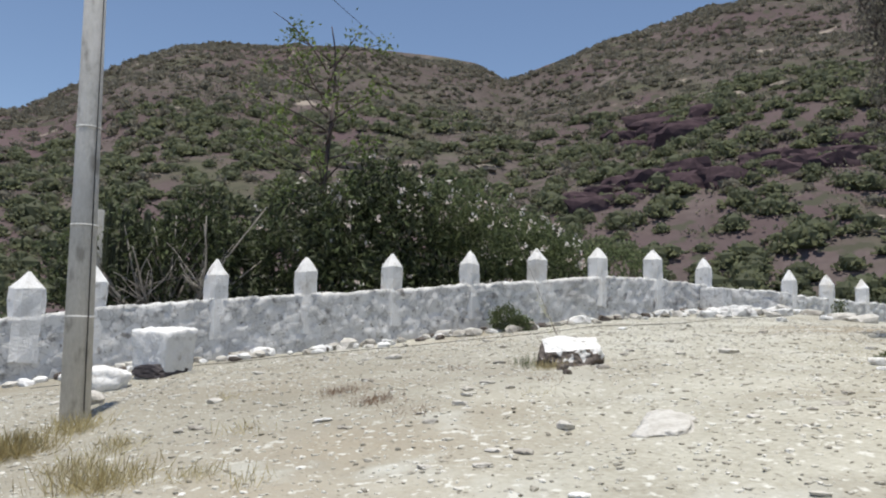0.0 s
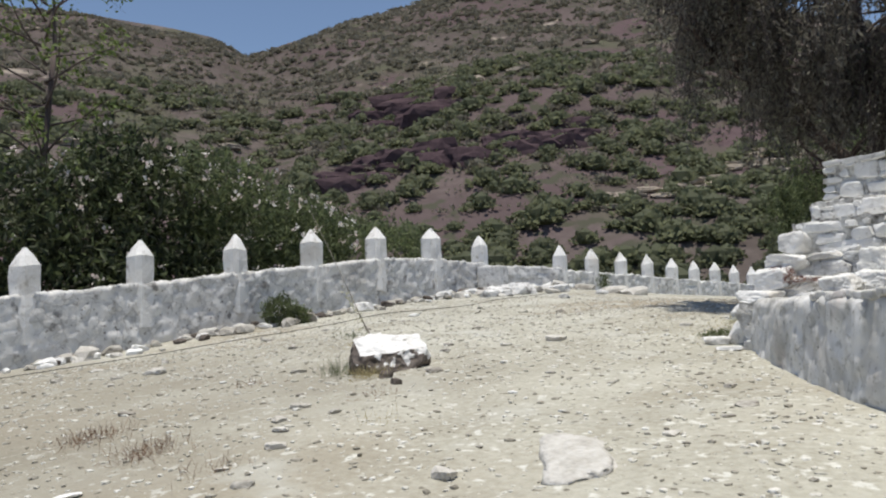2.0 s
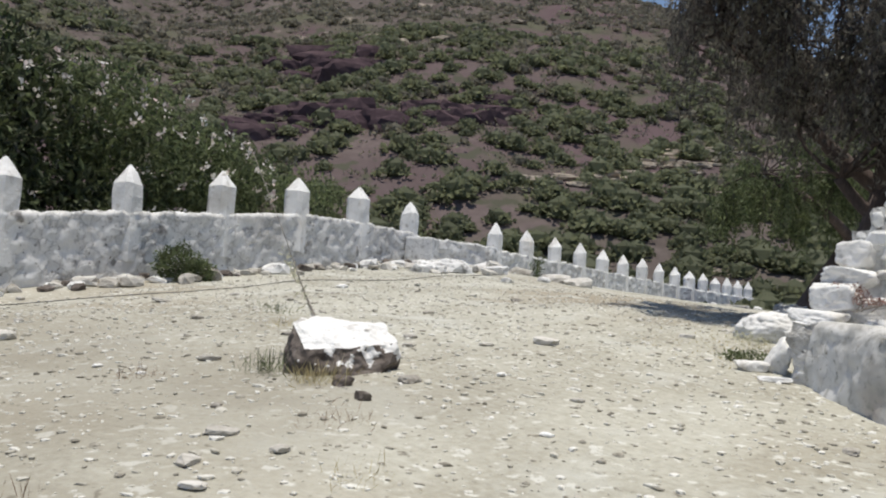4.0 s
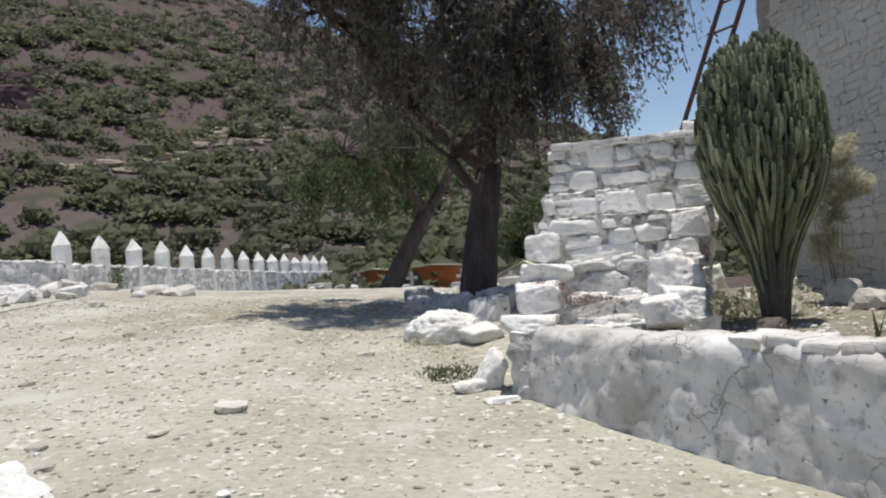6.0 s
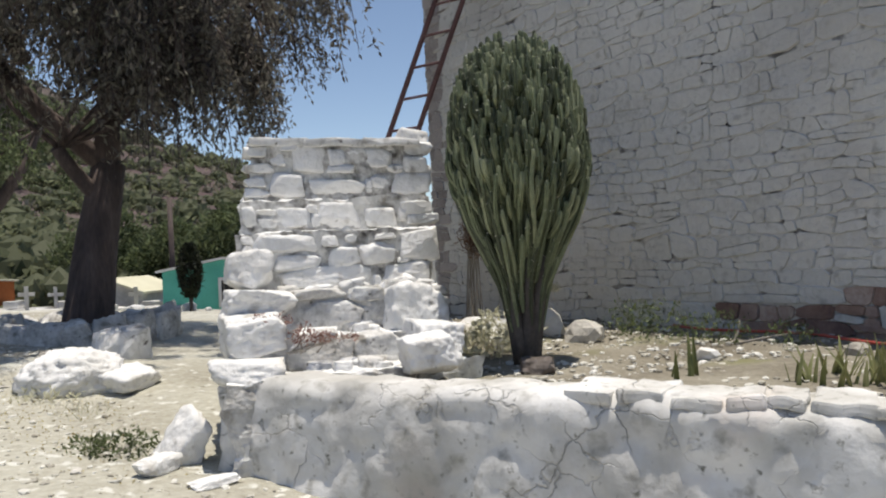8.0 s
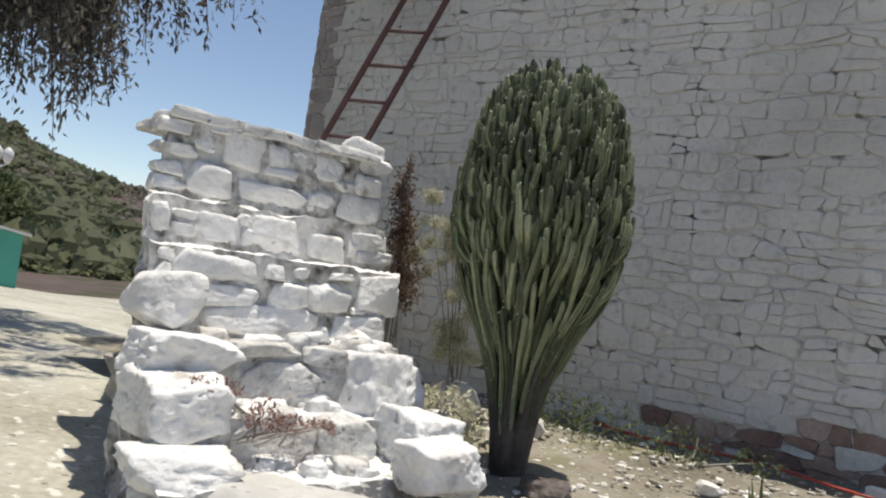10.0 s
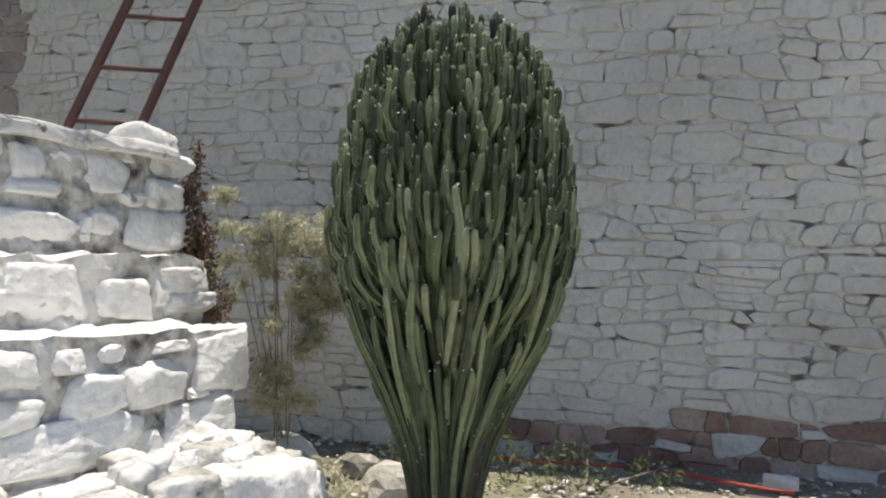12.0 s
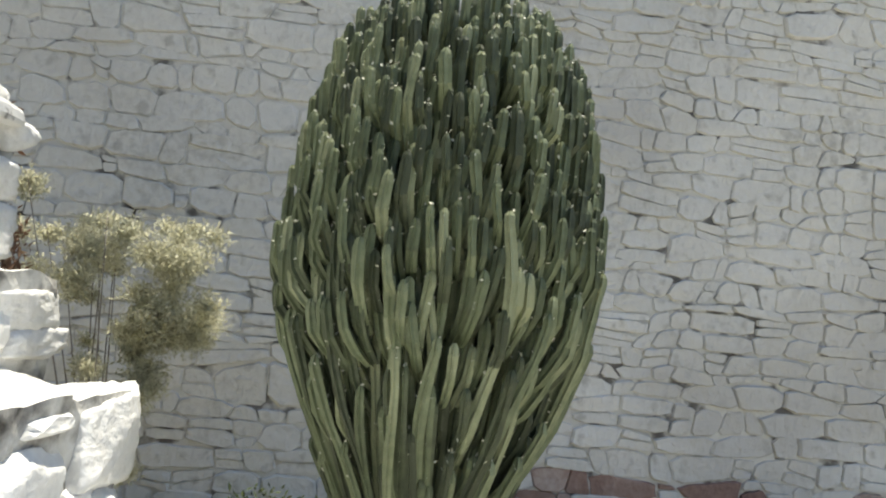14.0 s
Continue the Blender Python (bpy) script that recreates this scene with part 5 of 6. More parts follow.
# columnar cactus behind the wall
organ = tagged(empty("organ_cactus", (-17.9, 5.6, below(-17.9, 5.6))), "dark green columnar organ cactus behind the boundary wall", "cactus")
k = random.Random(27)
for i in range(26):
    y, h = -1.6 + 3.2 * i / 25 + k.uniform(-0.1, 0.1), k.uniform(2.3, 3.5)
    x = k.uniform(-0.5, 0.5)
    r = k.uniform(0.07, 0.1)
    v, f = tube_data([(x * 0.5, y * 0.6, 0), (x, y, 0.8), (x, y, h * 0.7), (x + 0.03, y, h - 0.1), (x + 0.03, y, h)], [r, r, r * 1.05, r * 0.9, r * 0.35], 12, 0.25)
    part_py("stem", v, f, ORGAN, organ)
# bare branching shrub
k = random.Random(9)
bare = tagged(empty("bare_shrub", (-16.9, 5.4, below(-16.9, 5.4))), "bare grey branching shrub behind the wall", "shrub")
runs = []
for i in range(16):
    a = k.uniform(0, 6.28)
    tip = (1.5 * math.cos(a) * k.random(), 2.0 * math.sin(a), k.uniform(1.8, 3.4))
    runs.append(limb((0, 0, 0), tip, 0.045, 0.012, 0.25, k, 6))
    for j in range(4):
        s = runs[-1 - j][0][3]
        runs.append(limb(s, (s.x + k.uniform(-0.6, 0.6), s.y + k.uniform(-0.8, 0.8), s.z + k.uniform(0.1, 1.0)), 0.018, 0.006, 0.1, k, 4))
tubes("twiggery", runs, TWIG, bare, "", 5)["kind"] = "stuff"
# spindly tree with sparse leaves
spindly = tagged(empty("spindly_tree", (-18.5, 9.6, below(-18.5, 9.6))), "spindly tree with sparse yellow-green leaves", "tree")
tubes("trunk", [limb((0, 0, 0), (0.1, 0.3, 6.4), 0.09, 0.05, 0.1, k), limb((0.1, 0.3, 6.2), (0.2, 0.1, 8.3), 0.05, 0.015, 0.1, k)], BARK, spindly, "", 8)
tips, runs = [], []
for i in range(26):
    z = 3.0 + 5.0 * i / 26
    a = i * 2.4
    reach = 2.3 - 1.5 * abs(i / 26 - 0.45)
    tip = Vector((reach * math.cos(a) * 0.8, reach * math.sin(a), z + k.uniform(0.2, 0.9)))
    runs.append(limb((0.05, 0.15, z - 0.4), tip, 0.03, 0.008, 0.2, k, 5))
    for j in range(3):
        tips.append(tip.lerp(Vector((0.05, 0.15, z)), k.uniform(0, 0.5)) + Vector((k.gauss(0, 0.15), k.gauss(0, 0.15), k.gauss(0, 0.12))))
tubes("twiggery", runs, BARK, spindly, "", 5)["kind"] = "stuff"
rng = np.random.default_rng(15)
c = np.repeat(np.array(tips), 22, 0) + rng.normal(size=(len(tips) * 22, 3)) * 0.16
v, f = cards(c, np.full(len(c), 0.13), 1.0, 0.5, 16)
part_py("foliage", v, f, LEAF_LIME, spindly)["kind"] = "stuff"
# in and around the planter
k = random.Random(19)
tufts = []
for x, y, z, r, rz in ((0, 0.17, 1.5, 0.27, 0.22), (0, 0.02, 1.22, 0.26, 0.22), (0, -0.25, 1.4, 0.18, 0.15), (0, -0.05, 0.92, 0.17, 0.17), (0, 0.32, 1.25, 0.2, 0.22), (0.05, -0.28, 1.1, 0.18, 0.1), (0, 0.0, 0.6, 0.16, 0.2)):
    for i in range(13):
        w = k.uniform(0.05, 0.12)
        tufts.append((x + k.uniform(-r, r) * 0.8, y + k.uniform(-r, r), z + k.uniform(-rz, rz), w, w * 0.8))
shrub("dry_shrub", (-1.15, 11.0, 1.76), tufts, 42000, 0.026, LEAF_DRY, "pale dry feathery shrub between stair and house", 61, stems=9, shell=0.0, narrow=0.3)
shrub("dead_shrub", (-1.62, 11.32, 1.76), [(0, 0, 1.3, 0.13, 0.26), (0.0, 0.05, 1.6, 0.09, 0.22), (0.03, -0.04, 0.95, 0.16, 0.25), (-0.02, 0, 1.8, 0.03, 0.16)], 4200, 0.04, REDGRASS, "dark brown dead bush against the stair", 66, stems=14, shell=0.0, narrow=0.3)
shrub("bed_weed", (-0.85, 9.35, 1.75), [(0.1, 0, 0.12, 0.26, 0.16), (0.3, -0.45, 0.09, 0.2, 0.1), (0.0, 0.5, 0.14, 0.3, 0.2), (0.2, 0.95, 0.14, 0.28, 0.2)], 1000, 0.045, LEAF_GREEN, "low green weeds in the bed by the house", 62, stems=2)
shrub("bed_weed", (-2.35, 10.3, 1.75), [(0, 0, 0.12, 0.35, 0.16), (0.4, 0.2, 0.15, 0.3, 0.2)], 1100, 0.06, LEAF_DRY, "dry olive weeds beside the cactus", 63, stems=2)
shrub("stair_succulent", (-3.9, 10.02, 2.04), [(0, 0, 0.05, 0.09, 0.08), (0.12, -0.05, 0.03, 0.08, 0.05), (0.26, -0.1, 0.02, 0.07, 0.04)], 520, 0.026, LEAF_RED, "small reddish succulent growing on the step", 64, stems=10)
shrub("stair_succulent", (-3.98, 10.2, 2.14), [(0, 0, 0.03, 0.1, 0.06), (-0.1, 0.0, 0.05, 0.07, 0.06)], 300, 0.026, LEAF_RED, "reddish succulent in a crack of the stair", 65, stems=8)
shrub("stair_weed", (-3.3, 9.62, 1.87), [(0, 0, 0.06, 0.1, 0.09)], 260, 0.05, LEAF_DRY, "dry tuft in front of the white stones", 66, stems=6)
shrub("stair_weed", (-3.05, 10.32, 2.0), [(0, 0, 0.05, 0.1, 0.09)], 260, 0.05, LEAF_DRY, "dry tuft on the lower step", 67, stems=6)
shrub("corner_plant", (-4.85, 10.65, below(-4.85, 10.65)), [(0, 0, 0.06, 0.24, 0.12), (-0.16, 0.16, 0.05, 0.2, 0.1)], 1000, 0.04, LEAF_GREEN, "low grey-green plant by the planter's corner", 68, stems=8)
shrub("corner_plant", (-5.0, 12.3, below(-5.0, 12.3)), [(0, 0, 0.05, 0.3, 0.08), (0.3, 0.3, 0.05, 0.3, 0.08)], 500, 0.06, LEAF_DRY, "dry weeds by the white boulder", 69, stems=8)


def blades(name, x, y, z, count, height, lean, width, material, label, seed, category="agave"):
    """A rosette of stiff pointed blades."""
    k = random.Random(seed)
    ob = tagged(empty(name, (x, y, z)), label, category)
    for i in range(count):
        a, h = k.uniform(0, 6.28), height * k.uniform(0.6, 1.1)
        out, w = lean * k.uniform(0.2, 1.0), width * k.uniform(0.8, 1.2)
        c, s = math.cos(a), math.sin(a)
        ox, oy = k.gauss(0, 0.05), k.gauss(0, 0.05)
        vs, fs = [], []
        for j in range(5):
            t = j / 4
            r, zz, ww = out * h * t ** 1.5, h * t, w * (1 - t ** 2) + 0.002
            vs += [(ox + c * r - s * ww, oy + s * r + c * ww, zz), (ox + c * (r - ww * 0.5), oy + s * (r - ww * 0.5), zz), (ox + c * r + s * ww, oy + s * r - c * ww, zz)]
        for j in range(4):
            fs += [(j * 3, j * 3 + 1, j * 3 + 4, j * 3 + 3), (j * 3 + 1, j * 3 + 2, j * 3 + 5, j * 3 + 4)]
        part_py("blade", vs, fs, material, ob)
    return ob


for i, (x, y) in enumerate(((-1.95, 7.95), (-1.71, 7.86), (-1.8, 7.6), (-1.55, 7.5), (-1.95, 7.4), (-1.6, 7.2), (-1.7, 6.9), (-1.3, 7.1), (-1.75, 7.25), (-1.4, 6.7), (-1.9, 7.7), (-1.45, 7.75))):
    blades("bed_agave", x, y, 1.75, 9 + i % 5, 0.2 + 0.04 * (i % 3), 0.65, 0.013, AGAVE, "small green and yellow spiky agave in the planter", i + 5)
blades("bed_agave", -2.28, 8.45, 1.75, 5, 0.32, 0.3, 0.016, AGAVE, "single small agave near the planter's rim", 40)

# dry grass
for i, (x, y, n, h, mat) in enumerate(((-6.15, 1.5, 620, 0.17, STRAW), (-8.2, 1.25, 720, 0.22, STRAW), (-7.3, 1.9, 200, 0.14, STRAW), (-8.7, 1.9, 300, 0.2, STRAW), (-5.7, 2.0, 150, 0.12, STRAW), (-6.9, 1.5, 180, 0.16, STRAW), (-5.2, 2.2, 50, 0.14, STRAW), (-6.9, 2.9, 60, 0.14, STRAW), (-8.9, 3.5, 60, 0.12, STRAW),
                                       (-7.0, 4.3, 320, 0.1, REDGRASS), (-7.9, 4.4, 320, 0.1, REDGRASS), (-6.2, 4.2, 60, 0.1, REDGRASS), (-8.3, 6.4, 60, 0.1, REDGRASS), (-7.2, 6.9, 160, 0.14, STRAW), (-7.7, 7.0, 120, 0.16, LEAF_GREEN),
                                       (-6.5, 6.2, 60, 0.09, REDGRASS), (-5.9, 5.5, 40, 0.09, STRAW), (-9.6, 9.4, 60, 0.12, LEAF_GREEN), (-10.1, 9.9, 60, 0.12, LEAF_GREEN), (-8.9, 8.6, 40, 0.1, STRAW), (-4.9, 11.6, 60, 0.12, LEAF_DRY))):
    rng = np.random.default_rng(i + 90)
    spread = 0.09 + 0.00013 * n
    pts = np.stack([rng.normal(size=n) * spread, rng.normal(size=n) * spread, np.zeros(n)], 1)
    for q in pts:
        q[2] = land(x + q[0], y + q[1]) - land(x, y) - 0.01
    v, f = cards(pts, np.full(n, h), 0.55, 0.035, i, (0, 0, 1))
    ob = tagged(part_py("grass_tuft", v, f, mat), "tuft of dry yellow grass in the gravel" if mat is STRAW else "low dry weed tuft in the gravel", "grass", "grass tufts", "stuff")
    ob.location = (x, y, land(x, y))

# fallen leaves between the boulder and the planter
rng = np.random.default_rng(33)
n = 900
pts = np.stack([-4.95 + rng.normal(size=n) * 0.5, 11.6 + rng.normal(size=n) * 0.8, np.zeros(n)], 1)
pts = pts[pts[:, 0] < -4.55]
for q in pts:
    q[2] = land(q[0], q[1]) + 0.004
v, f = cards(pts, np.full(len(pts), 0.024), 1.0, 0.4, 34, (0.4, 0.2, 0.1))
tagged(part_py("leaf_litter", v, f, STRAW), "brown leaf litter on the ground near the planter", "litter", kind="stuff")

# ---- graveyard and houses beyond ----
PLASTER_TEAL = shade("teal_plaster", [(0.2, (0.06, 0.3, 0.25)), (0.5, (0.09, 0.4, 0.33)), (0.8, (0.12, 0.46, 0.38))], 1.5, 20, 0.85, 0.1, 40)
PLASTER_ORANGE = shade("orange_plaster", [(0.2, (0.3, 0.08, 0.025)), (0.5, (0.42, 0.13, 0.04)), (0.8, (0.5, 0.18, 0.07))], 1.5, 20, 0.85, 0.1, 40)
CREAM = shade("cream_sheet", [(0.2, (0.5, 0.47, 0.33)), (0.8, (0.7, 0.67, 0.5))], 1, 15, 0.7, 0.1, 20)
TILE_RED = shade("red_tile", [(0.2, (0.3, 0.06, 0.04)), (0.8, (0.5, 0.12, 0.08))], 3, 15, 0.8, 0.2, 20)
TOMB = shade("tomb_plaster", [(0.2, (0.35, 0.34, 0.31)), (0.5, (0.55, 0.54, 0.51)), (0.8, (0.7, 0.69, 0.66))], 2, 15, 0.9, 0.2, 25, obj=0.3)
WINDOW_DARK = shade("window_dark", [(0.2, (0.015, 0.015, 0.016)), (0.8, (0.05, 0.05, 0.05))], 5, 30, 0.6, 0.0)
METAL_WHITE = shade("white_metal", [(0.2, (0.5, 0.5, 0.5)), (0.8, (0.7, 0.7, 0.7))], 3, 20, 0.5, 0.0)


def away(az, dist):
    a = math.radians(az)
    x, y = -5.8 + dist * math.cos(a), 5.1 + dist * math.sin(a)
    return x, y, land(x, y)


def small_house(name, az, dist, base, w, d, h, gable, turn, wall_mat, roof_mat, label):
    x, y, _ = away(az, dist)
    ob = tagged(empty(name, (x, y, base), turn), label, "house")
    bm = bmesh.new()
    prof = [(-w / 2, -1.2), (w / 2, -1.2), (w / 2, h), (0, h + gable), (-w / 2, h)]
    a = [bm.verts.new((p, -d / 2, q)) for p, q in prof]
    b = [bm.verts.new((p, d / 2, q)) for p, q in prof]
    bm.faces.new(a)
    bm.faces.new(b[::-1])
    for i in range(5):
        bm.faces.new((a[i], a[(i + 1) % 5], b[(i + 1) % 5], b[i]))
    bmesh.ops.recalc_face_normals(bm, faces=bm.faces)
    part("wall", bm, wall_mat, ob)
    for s in (-1, 1):
        bm = bmesh.new()
        e = w / 2 + 0.18
        zz = h - gable * 0.18 / (w / 2)
        vs = [bm.verts.new(q) for q in ((0, -d / 2 - 0.15, h + gable + 0.01), (s * e, -d / 2 - 0.15, zz + 0.01), (s * e, d / 2 + 0.15, zz + 0.01), (0, d / 2 + 0.15, h + gable + 0.01))]
        top = [bm.verts.new(v.co + Vector((0, 0, 0.07))) for v in vs]
        bm.faces.new(vs)
        bm.faces.new(top)
        for i in range(4):
            bm.faces.new((vs[i], vs[(i + 1) % 4], top[(i + 1) % 4], top[i]))
        bmesh.ops.recalc_face_normals(bm, faces=bm.faces)
        part("roof", bm, roof_mat, ob)
    return ob


def barred_window(parent, x, y, z, w, h):
    win = empty("window", (0, 0, 0))
    win.parent = parent
    # a near-black panel stands in for the unlit room behind the bars
    bm = bmesh.new()
    box(bm, x - w / 2, x + w / 2, y - 0.01, y + 0.02, z, z + h)
    part("opening", bm, WINDOW_DARK, win, "dark panel standing for the shaded opening")
    for x0, x1, z0, z1 in ((x - w / 2 - 0.09, x - w / 2, z - 0.09, z + h + 0.09), (x + w / 2, x + w / 2 + 0.09, z - 0.09, z + h + 0.09), (x - w / 2, x + w / 2, z + h, z + h + 0.09), (x - w / 2, x + w / 2, z - 0.09, z)):
        bm = bmesh.new()
        box(bm, x0, x1, y - 0.05, y + 0.02, z0, z1)
        part("frame", bm, METAL_WHITE, win)
    for i in range(5):
        tubes("bar", [([(x - w / 2 + w * (i + 0.5) / 5, y - 0.03, z), (x - w / 2 + w * (i + 0.5) / 5, y - 0.03, z + h)], [0.012, 0.012])], TWIG, win, sides=4)


teal = small_house("teal_house", 71.6, 27, 0.95, 3.5, 3.5, 1.45, 0.3, -18, PLASTER_TEAL, METAL_WHITE, "small teal plastered hut with a barred window")
barred_window(teal, 0.3, -1.76, 0.4, 0.75, 0.72)
small_house("orange_hut", 86.2, 41, 1.3, 2.9, 2.5, 0.95, 0.12, -5, PLASTER_ORANGE, CREAM, "low orange plastered hut among the graves")
small_house("orange_hut", 90.6, 44, 1.4, 2.0, 2.5, 0.85, 0.12, -2, PLASTER_ORANGE, CREAM, "low reddish hut among the graves")
small_house("cream_shed", 77.6, 31, 1.0, 2.4, 3.0, 0.75, 0.45, -40, TOMB, CREAM, "low shed with a pale cream sheet roof")
small_house("tiled_pavilion", 54.0, 24, 1.2, 3.2, 3, 1.9, 0.5, -36, TOMB, TILE_RED, "pavilion with a red tiled roof")
small_house("roof_hut", 159.5, 17.5, 1.0, 2.2, 2.0, 1.0, 0.4, 75, BARK, METAL_WHITE, "dark shed with a tin roof behind the boundary wall")
small_house("far_hut", 121.0, 26, 2.0, 4.5, 3.0, 1.25, 0.15, 40, TOMB, METAL_WHITE, "low hut with a white sheet roof behind the wall")


def street_lamp(az, dist, base, height, heads, label):
    x, y, _ = away(az, dist)
    ob = tagged(empty("street_lamp", (x, y, base)), label, "street lamp")
    tubes("post", [([(0, 0, -0.6), (0, 0, 0.4), (0, 0, height)], [0.09, 0.06, 0.04])], METAL_WHITE, ob, sides=8)
    for i in range(heads):
        a = i * 2 * math.pi / max(heads, 1)
        o = 0.26 if heads > 1 else 0.0
        c = (o * math.cos(a), o * math.sin(a), height)
        lantern = tubes("lantern", [([(c[0], c[1], height - 0.2), (c[0], c[1], height), (c[0], c[1], height + 0.14), (c[0], c[1], height + 0.24)], [0.06, 0.14, 0.13, 0.03])], METAL_WHITE, ob, "white lantern", 8)
        if heads > 1:
            tubes("arm", [([(0, 0, height - 0.35), (c[0], c[1], height - 0.2)], [0.03, 0.03])], METAL_WHITE, ob, sides=6)


street_lamp(69.5, 26, 0.9, 3.5, 3, "cream street lamp with three lanterns")
street_lamp(78.4, 48, 1.8, 2.5, 1, "slim white street lamp in the graveyard")
street_lamp(55.2, 20, 1.2, 2.9, 3, "cream street lamp by the pavilion")
x, y, z = away(74.7, 35)
wooden = tagged(empty("wooden_pole", (x, y, z - 0.3)), "thin dark wooden pole", "pole")
tubes("shaft", [([(0, 0, 0), (0, 0, 5.0)], [0.13, 0.1])], BARK, wooden, sides=8)
x, y, z = away(73.9, 20)
cyp = tagged(empty("cypress", (x, y, z - 0.1)), "small dark clipped cypress", "tree")
tubes("trunk", [([(0, 0, 0), (0, 0, 0.5)], [0.05, 0.04])], BARK, cyp, sides=6)
rng = np.random.default_rng(44)
a, h = rng.random(2600) * 6.28, rng.random(2600)
r = 0.27 * np.sin(np.pi * (0.08 + 0.88 * h)) ** 0.7 * (0.75 + 0.3 * rng.random(2600))
v, f = cards(np.stack([r * np.cos(a), r * np.sin(a), 0.4 + 1.25 * h], 1), np.full(2600, 0.1), 0.6, 0.4, 3, (0, 0, 1))
part_py("foliage", v, f, CYPRESS, cyp)["kind"] = "stuff"


for i, (az, dist, w, h) in enumerate(((71.0, 40, 1.9, 3.0), (74.6, 43, 1.7, 2.6), (78.5, 46, 2.2, 3.0), (68.4, 44, 1.8, 2.6))):
    x, y, z = away(az, dist)
    shrub("round_tree", (x, y, z - 0.1), [(0, 0, h, w, w * 0.9), (w * 0.6, 0.3, h * 0.8, w * 0.7, w * 0.7), (-w * 0.7, 0.2, h * 0.75, w * 0.7, w * 0.6), (0.2, 0, h * 1.3, w * 0.6, w * 0.55), (0.1, 0.1, h * 0.45, w * 0.8, w * 0.6)],
          7000, 0.3, LEAF_GREEN, "round-crowned green tree behind the graveyard", i + 140, category="tree")


def cross(x, y, z, h, material, label):
    bm = bmesh.new()
    box(bm, -0.06, 0.06, -0.05, 0.05, 0, h, 0.01)
    box(bm, -h * 0.26, h * 0.26, -0.045, 0.045, h * 0.66, h * 0.66 + 0.12, 0.01)
    ob = tagged(part("grave_cross", bm, material), label, "cross", "graves")
    ob.matrix_world = pose(x, y, z - 0.05, 0, 0, -10)


def tomb(x, y, z, w, d, tiers, turn, label):
    ob = tagged(empty("tomb", (x, y, z - 0.15), turn), label, "tomb", "graves")
    for i in range(tiers):
        bm = bmesh.new()
        s = 1 - 0.22 * i
        box(bm, -w * s / 2, w * s / 2, -d * s / 2, d * s / 2, 0.26 * i, 0.26 * (i + 1) + 0.02, 0.02)
        part("tier", bm, TOMB, ob)


k = random.Random(61)
for az, dist in ((87.5, 30), (83.6, 29), (81.9, 33), (80.0, 29), (89.3, 32), (91.5, 33), (93, 34), (77.2, 27), (95, 35)):
    x, y, z = away(az, dist)
    cross(x, y, z, k.uniform(0.7, 1.1), TOMB, "weathered pale grave cross")
for i in range(30):
    x, y, z = away(k.uniform(72, 97), k.uniform(24, 40))
    if x < -9.5 + (y - 43) * 0.17:
        continue
    tomb(x, y, z, k.uniform(0.7, 1.4), k.uniform(1.0, 1.9), k.choice((1, 1, 2)), k.uniform(-30, 30), "low pale plastered grave slab")
for az, dist in ((53.5, 13), (55.0, 15.5)):
    x, y, z = away(az, dist)
    tomb(x, y, 1.35, 1.6, 2.0, 3, -36, "stepped pale tomb beyond the stair")
for i in range(40):
    x, y, z = away(k.uniform(72, 95), k.uniform(20, 34))
    w = k.uniform(0.15, 0.5)
    bm = boulder_bm((w, w * 0.8, w * 0.6), i + 700, 3.0, 0.18, 2)
    ob = tagged(part("graveyard_stone", bm, WHITE_WORN if i % 3 else ROCK), "loose pale stone among the graves", "rock", "stones among the graves")
    ob.matrix_world = pose(x, y, z + w * 0.15, 0, 0, i * 40)

# ---- scrub on the hills ----


def tuft_template(seed, quads=26, size=0.25):
    """A rough bush of overlapping leaf clumps, one metre across."""
    rng = np.random.default_rng(seed)
    d = rng.normal(size=(quads, 3))
    d[:, 2] = np.abs(d[:, 2]) * 0.9
    d /= np.linalg.norm(d, axis=1)[:, None]
    p = d * (0.3 + 0.2 * rng.random((quads, 1)))
    v, f = cards(p - d * 0.1, np.full(quads, size), 0.8, 0.9, seed, (0, 0, 0.3))
    core, cf = stone_template(seed, 1, 2.2, 0.25)
    core = core * 0.6 + np.array([0, 0, 0.18])
    return np.concatenate([core, v]), np.concatenate([cf, f + len(core)])


rng = np.random.default_rng(8)
temps = [tuft_template(i) for i in range(7)]


def wisp_template(seed):
    rng2 = np.random.default_rng(seed + 50)
    p = rng2.normal(size=(9, 3)) * np.array([0.3, 0.3, 0.12]) + np.array([0, 0, 0.15])
    return cards(p, np.full(9, 0.36), 0.9, 0.7, seed + 50, (0, 0, 0.7))


wisps = [wisp_template(i) for i in range(6)]
full = [tuft_template(i + 30, 130, 0.125) for i in range(5)]
middle = [tuft_template(i + 60, 60, 0.17) for i in range(5)]


def scatter(name, count, r0, r1, power, s0, s1, az0, az1, material, label, patchy, kinds=None):
    rows = []
    while len(rows) < count:
        a = math.radians(az0 + (az1 - az0) * rng.random())
        r = r0 + (r1 - r0) * rng.random() ** power
        x, y = CENTRE[0] + r * math.cos(a), CENTRE[1] + r * math.sin(a)
        if noise.noise(Vector((x, y, 7)) * 0.03) + noise.noise(Vector((x, y, 3)) * 0.09) * 0.6 < patchy - rng.random() * 0.7:
            continue
        s = s0 + (s1 - s0) * rng.random() ** 1.6
        rows.append((x, y, land(x, y) - 0.1 * s, s, s * (0.8 + 0.4 * rng.random()), s * (0.7 + 0.4 * rng.random()), rng.random() * 6.28))
    v, f = join_meshes(kinds or temps, rows, rng)
    tagged(part_py(name, v, f, material), label, "scrub", kind="stuff")


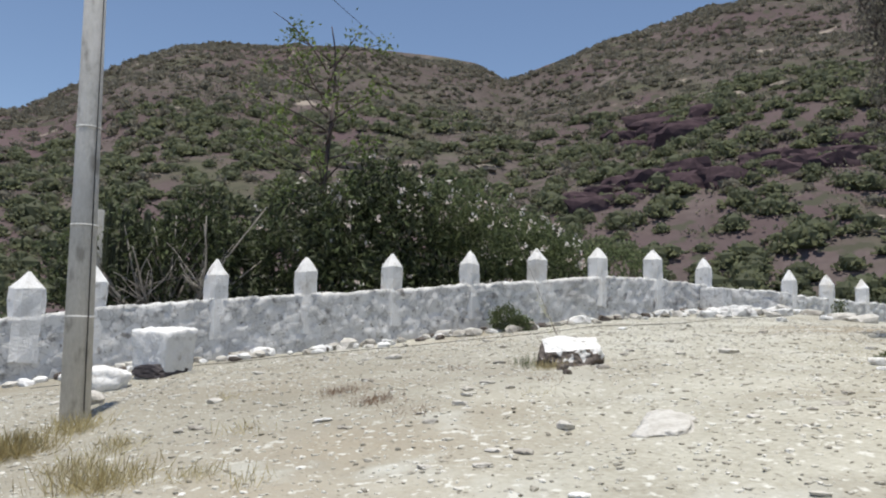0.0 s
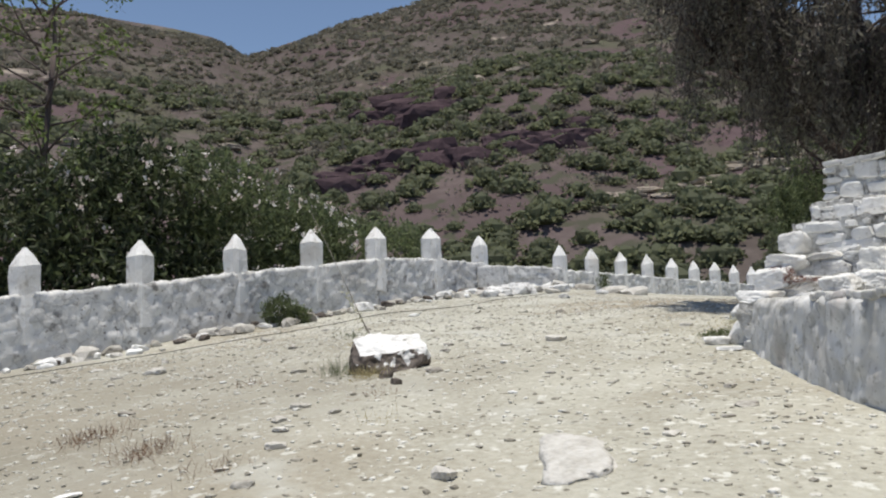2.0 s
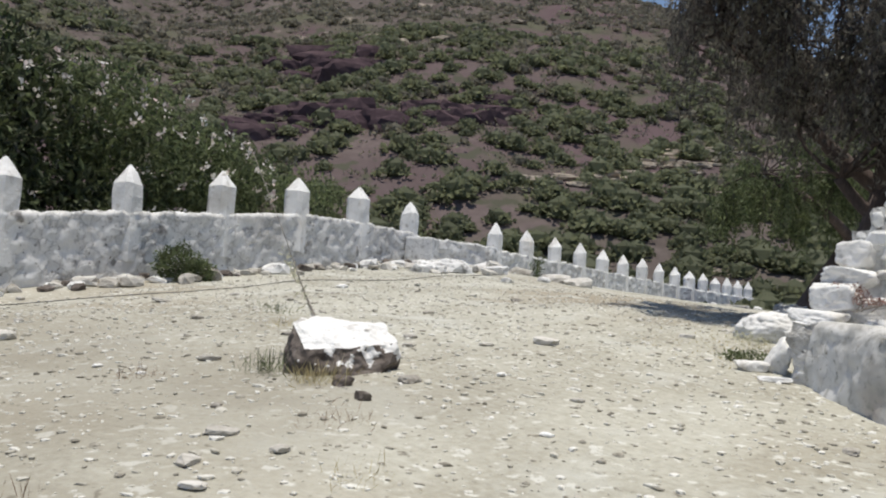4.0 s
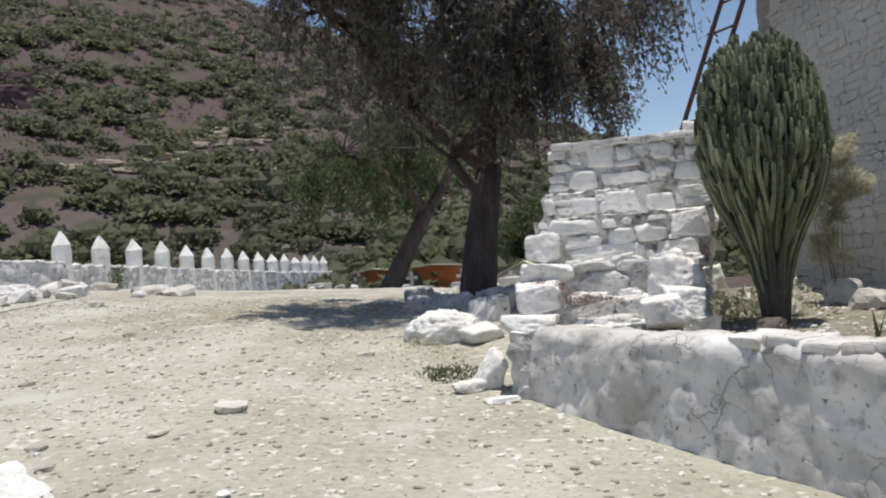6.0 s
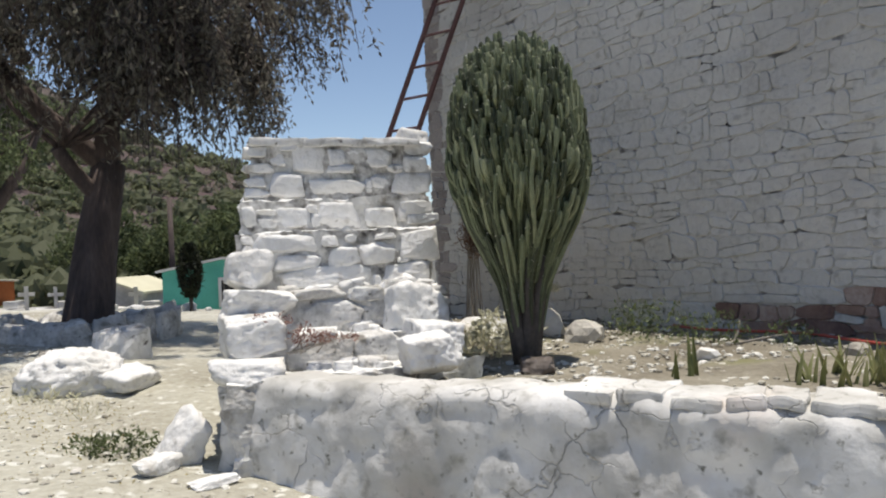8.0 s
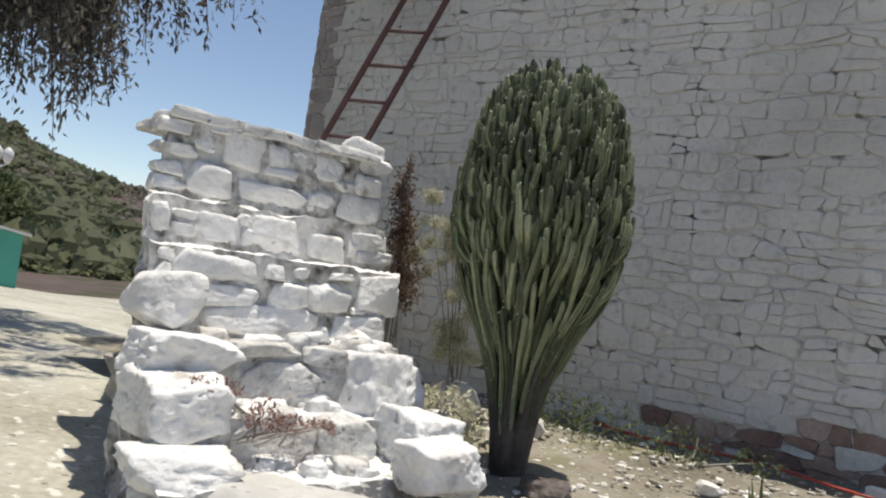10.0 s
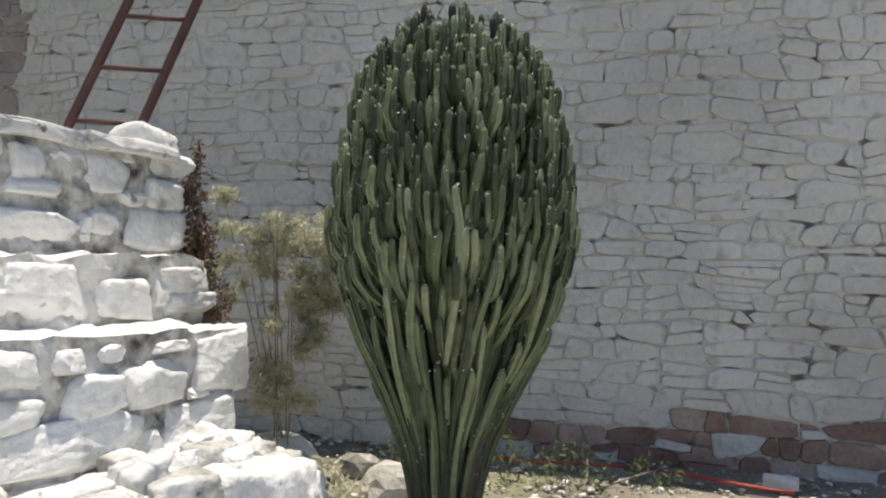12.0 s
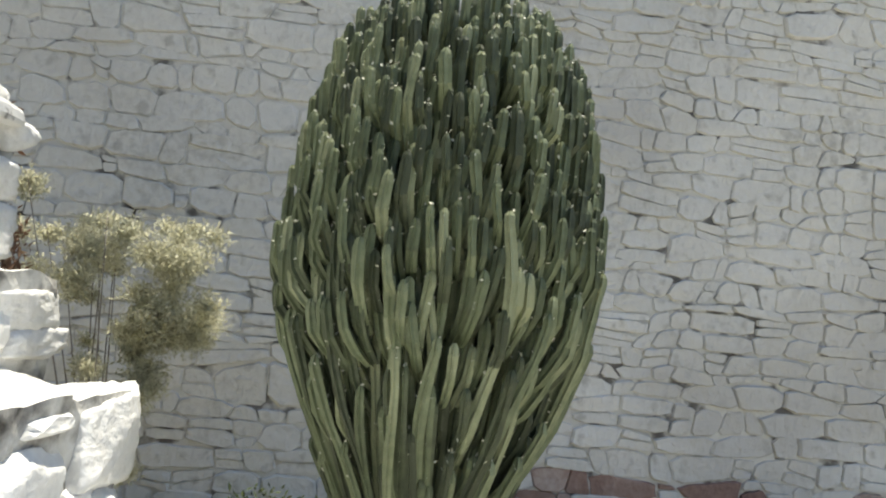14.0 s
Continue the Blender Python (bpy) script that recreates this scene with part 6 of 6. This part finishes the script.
scatter("hill_scrub", 10500, 58, 238, 0.52, 1.1, 3.0, 58, 186, BUSH_FAR, "dark grey-green scrub dotting the dry hillside", -0.25, middle)
scatter("hill_brush", 12000, 56, 236, 0.75, 0.6, 1.6, 58, 186, BUSH_FAR, "low dry brush between the bushes on the hillside", -0.6, wisps)
scatter("foothill_trees", 2400, 44, 112, 1.0, 2.0, 4.4, 60, 188, BUSH_FOOT, "green thorn trees crowding the foot of the hill", -0.9, full)
scatter("valley_trees", 500, 30, 48, 1.0, 1.5, 3.2, 92, 188, BUSH_FOOT, "green trees in the dip behind the boundary wall", 0.2, full)
scatter("far_trees", 260, 40, 70, 1.0, 2.5, 5.5, 40, 92, BUSH_FOOT, "green trees behind the graveyard", 0.3, full)

# dark outcrops and pale scars on the hillside


def hill_point(az, el):
    """Where the line from the yard's middle at that bearing and height meets the hillside."""
    a = math.radians(az)
    r = 50.0
    while r < 235:
        x, y = CENTRE[0] + r * math.cos(a), CENTRE[1] + r * math.sin(a)
        if (land(x, y) - 2.0) / r > math.tan(math.radians(el)):
            return x, y, land(x, y)
        r += 1.0
    return x, y, land(x, y)


k = random.Random(71)
for az0, az1, el0, el1, n, mat, label, sz in ((123, 130.5, 16.6, 15.2, 15, OUTCROP, "dark purple cliff band on the hillside", 4.5), (113, 128, 13.2, 11.9, 24, OUTCROP, "dark purple rock outcrop on the hillside", 3.6), (128, 135, 11.4, 10.6, 9, OUTCROP, "dark rock outcrop low on the hillside", 3),
                                              (96, 104, 11.0, 9.8, 14, SCREE, "pale bare scar on the hillside", 4), (98, 111.5, 9.8, 8.2, 26, SCREE, "pale dirt track cut across the hillside", 3), (120, 121, 13.6, 13.4, 2, SCREE, "pale rock on the hillside", 4), (146, 168, 17, 11, 9, SCREE, "pale bare rock on the far hill", 4), (139, 144, 14, 13, 4, SCREE, "pale bare rock on the hill", 4), (112, 130, 19.5, 17, 10, SCREE, "pale bare patch high on the hill", 4)):
    for i in range(n):
        t = (i + 0.5) / n
        az, el = az0 + (az1 - az0) * t + k.uniform(-0.4, 0.4), el0 + (el1 - el0) * t + k.uniform(-0.4, 0.4) * (1 if n > 3 else 0.2) * (2.2 if mat is OUTCROP else 1)
        if "far hill" in label:
            el = k.uniform(el1, el0)
        x, y, z = hill_point(az, el)
        s = sz * k.uniform(0.5, 1.2) * (1 if mat is OUTCROP else 0.5)
        flat = k.uniform(0.6, 1.1) if mat is OUTCROP else 0.4
        bm = boulder_bm((s * 1.5, s * (0.6 if mat is OUTCROP else 1), s * flat), i + 900 + int(az0), 2.8, 0.3, 3)
        ob = tagged(part("outcrop" if mat is OUTCROP else "bare_scar", bm, mat), label, "rock", "rocks on the hill")
        ob.matrix_world = pose(x, y, z - 0.1 * s * flat, 0, 0, az + 90 + k.uniform(-25, 25))

house_stones()
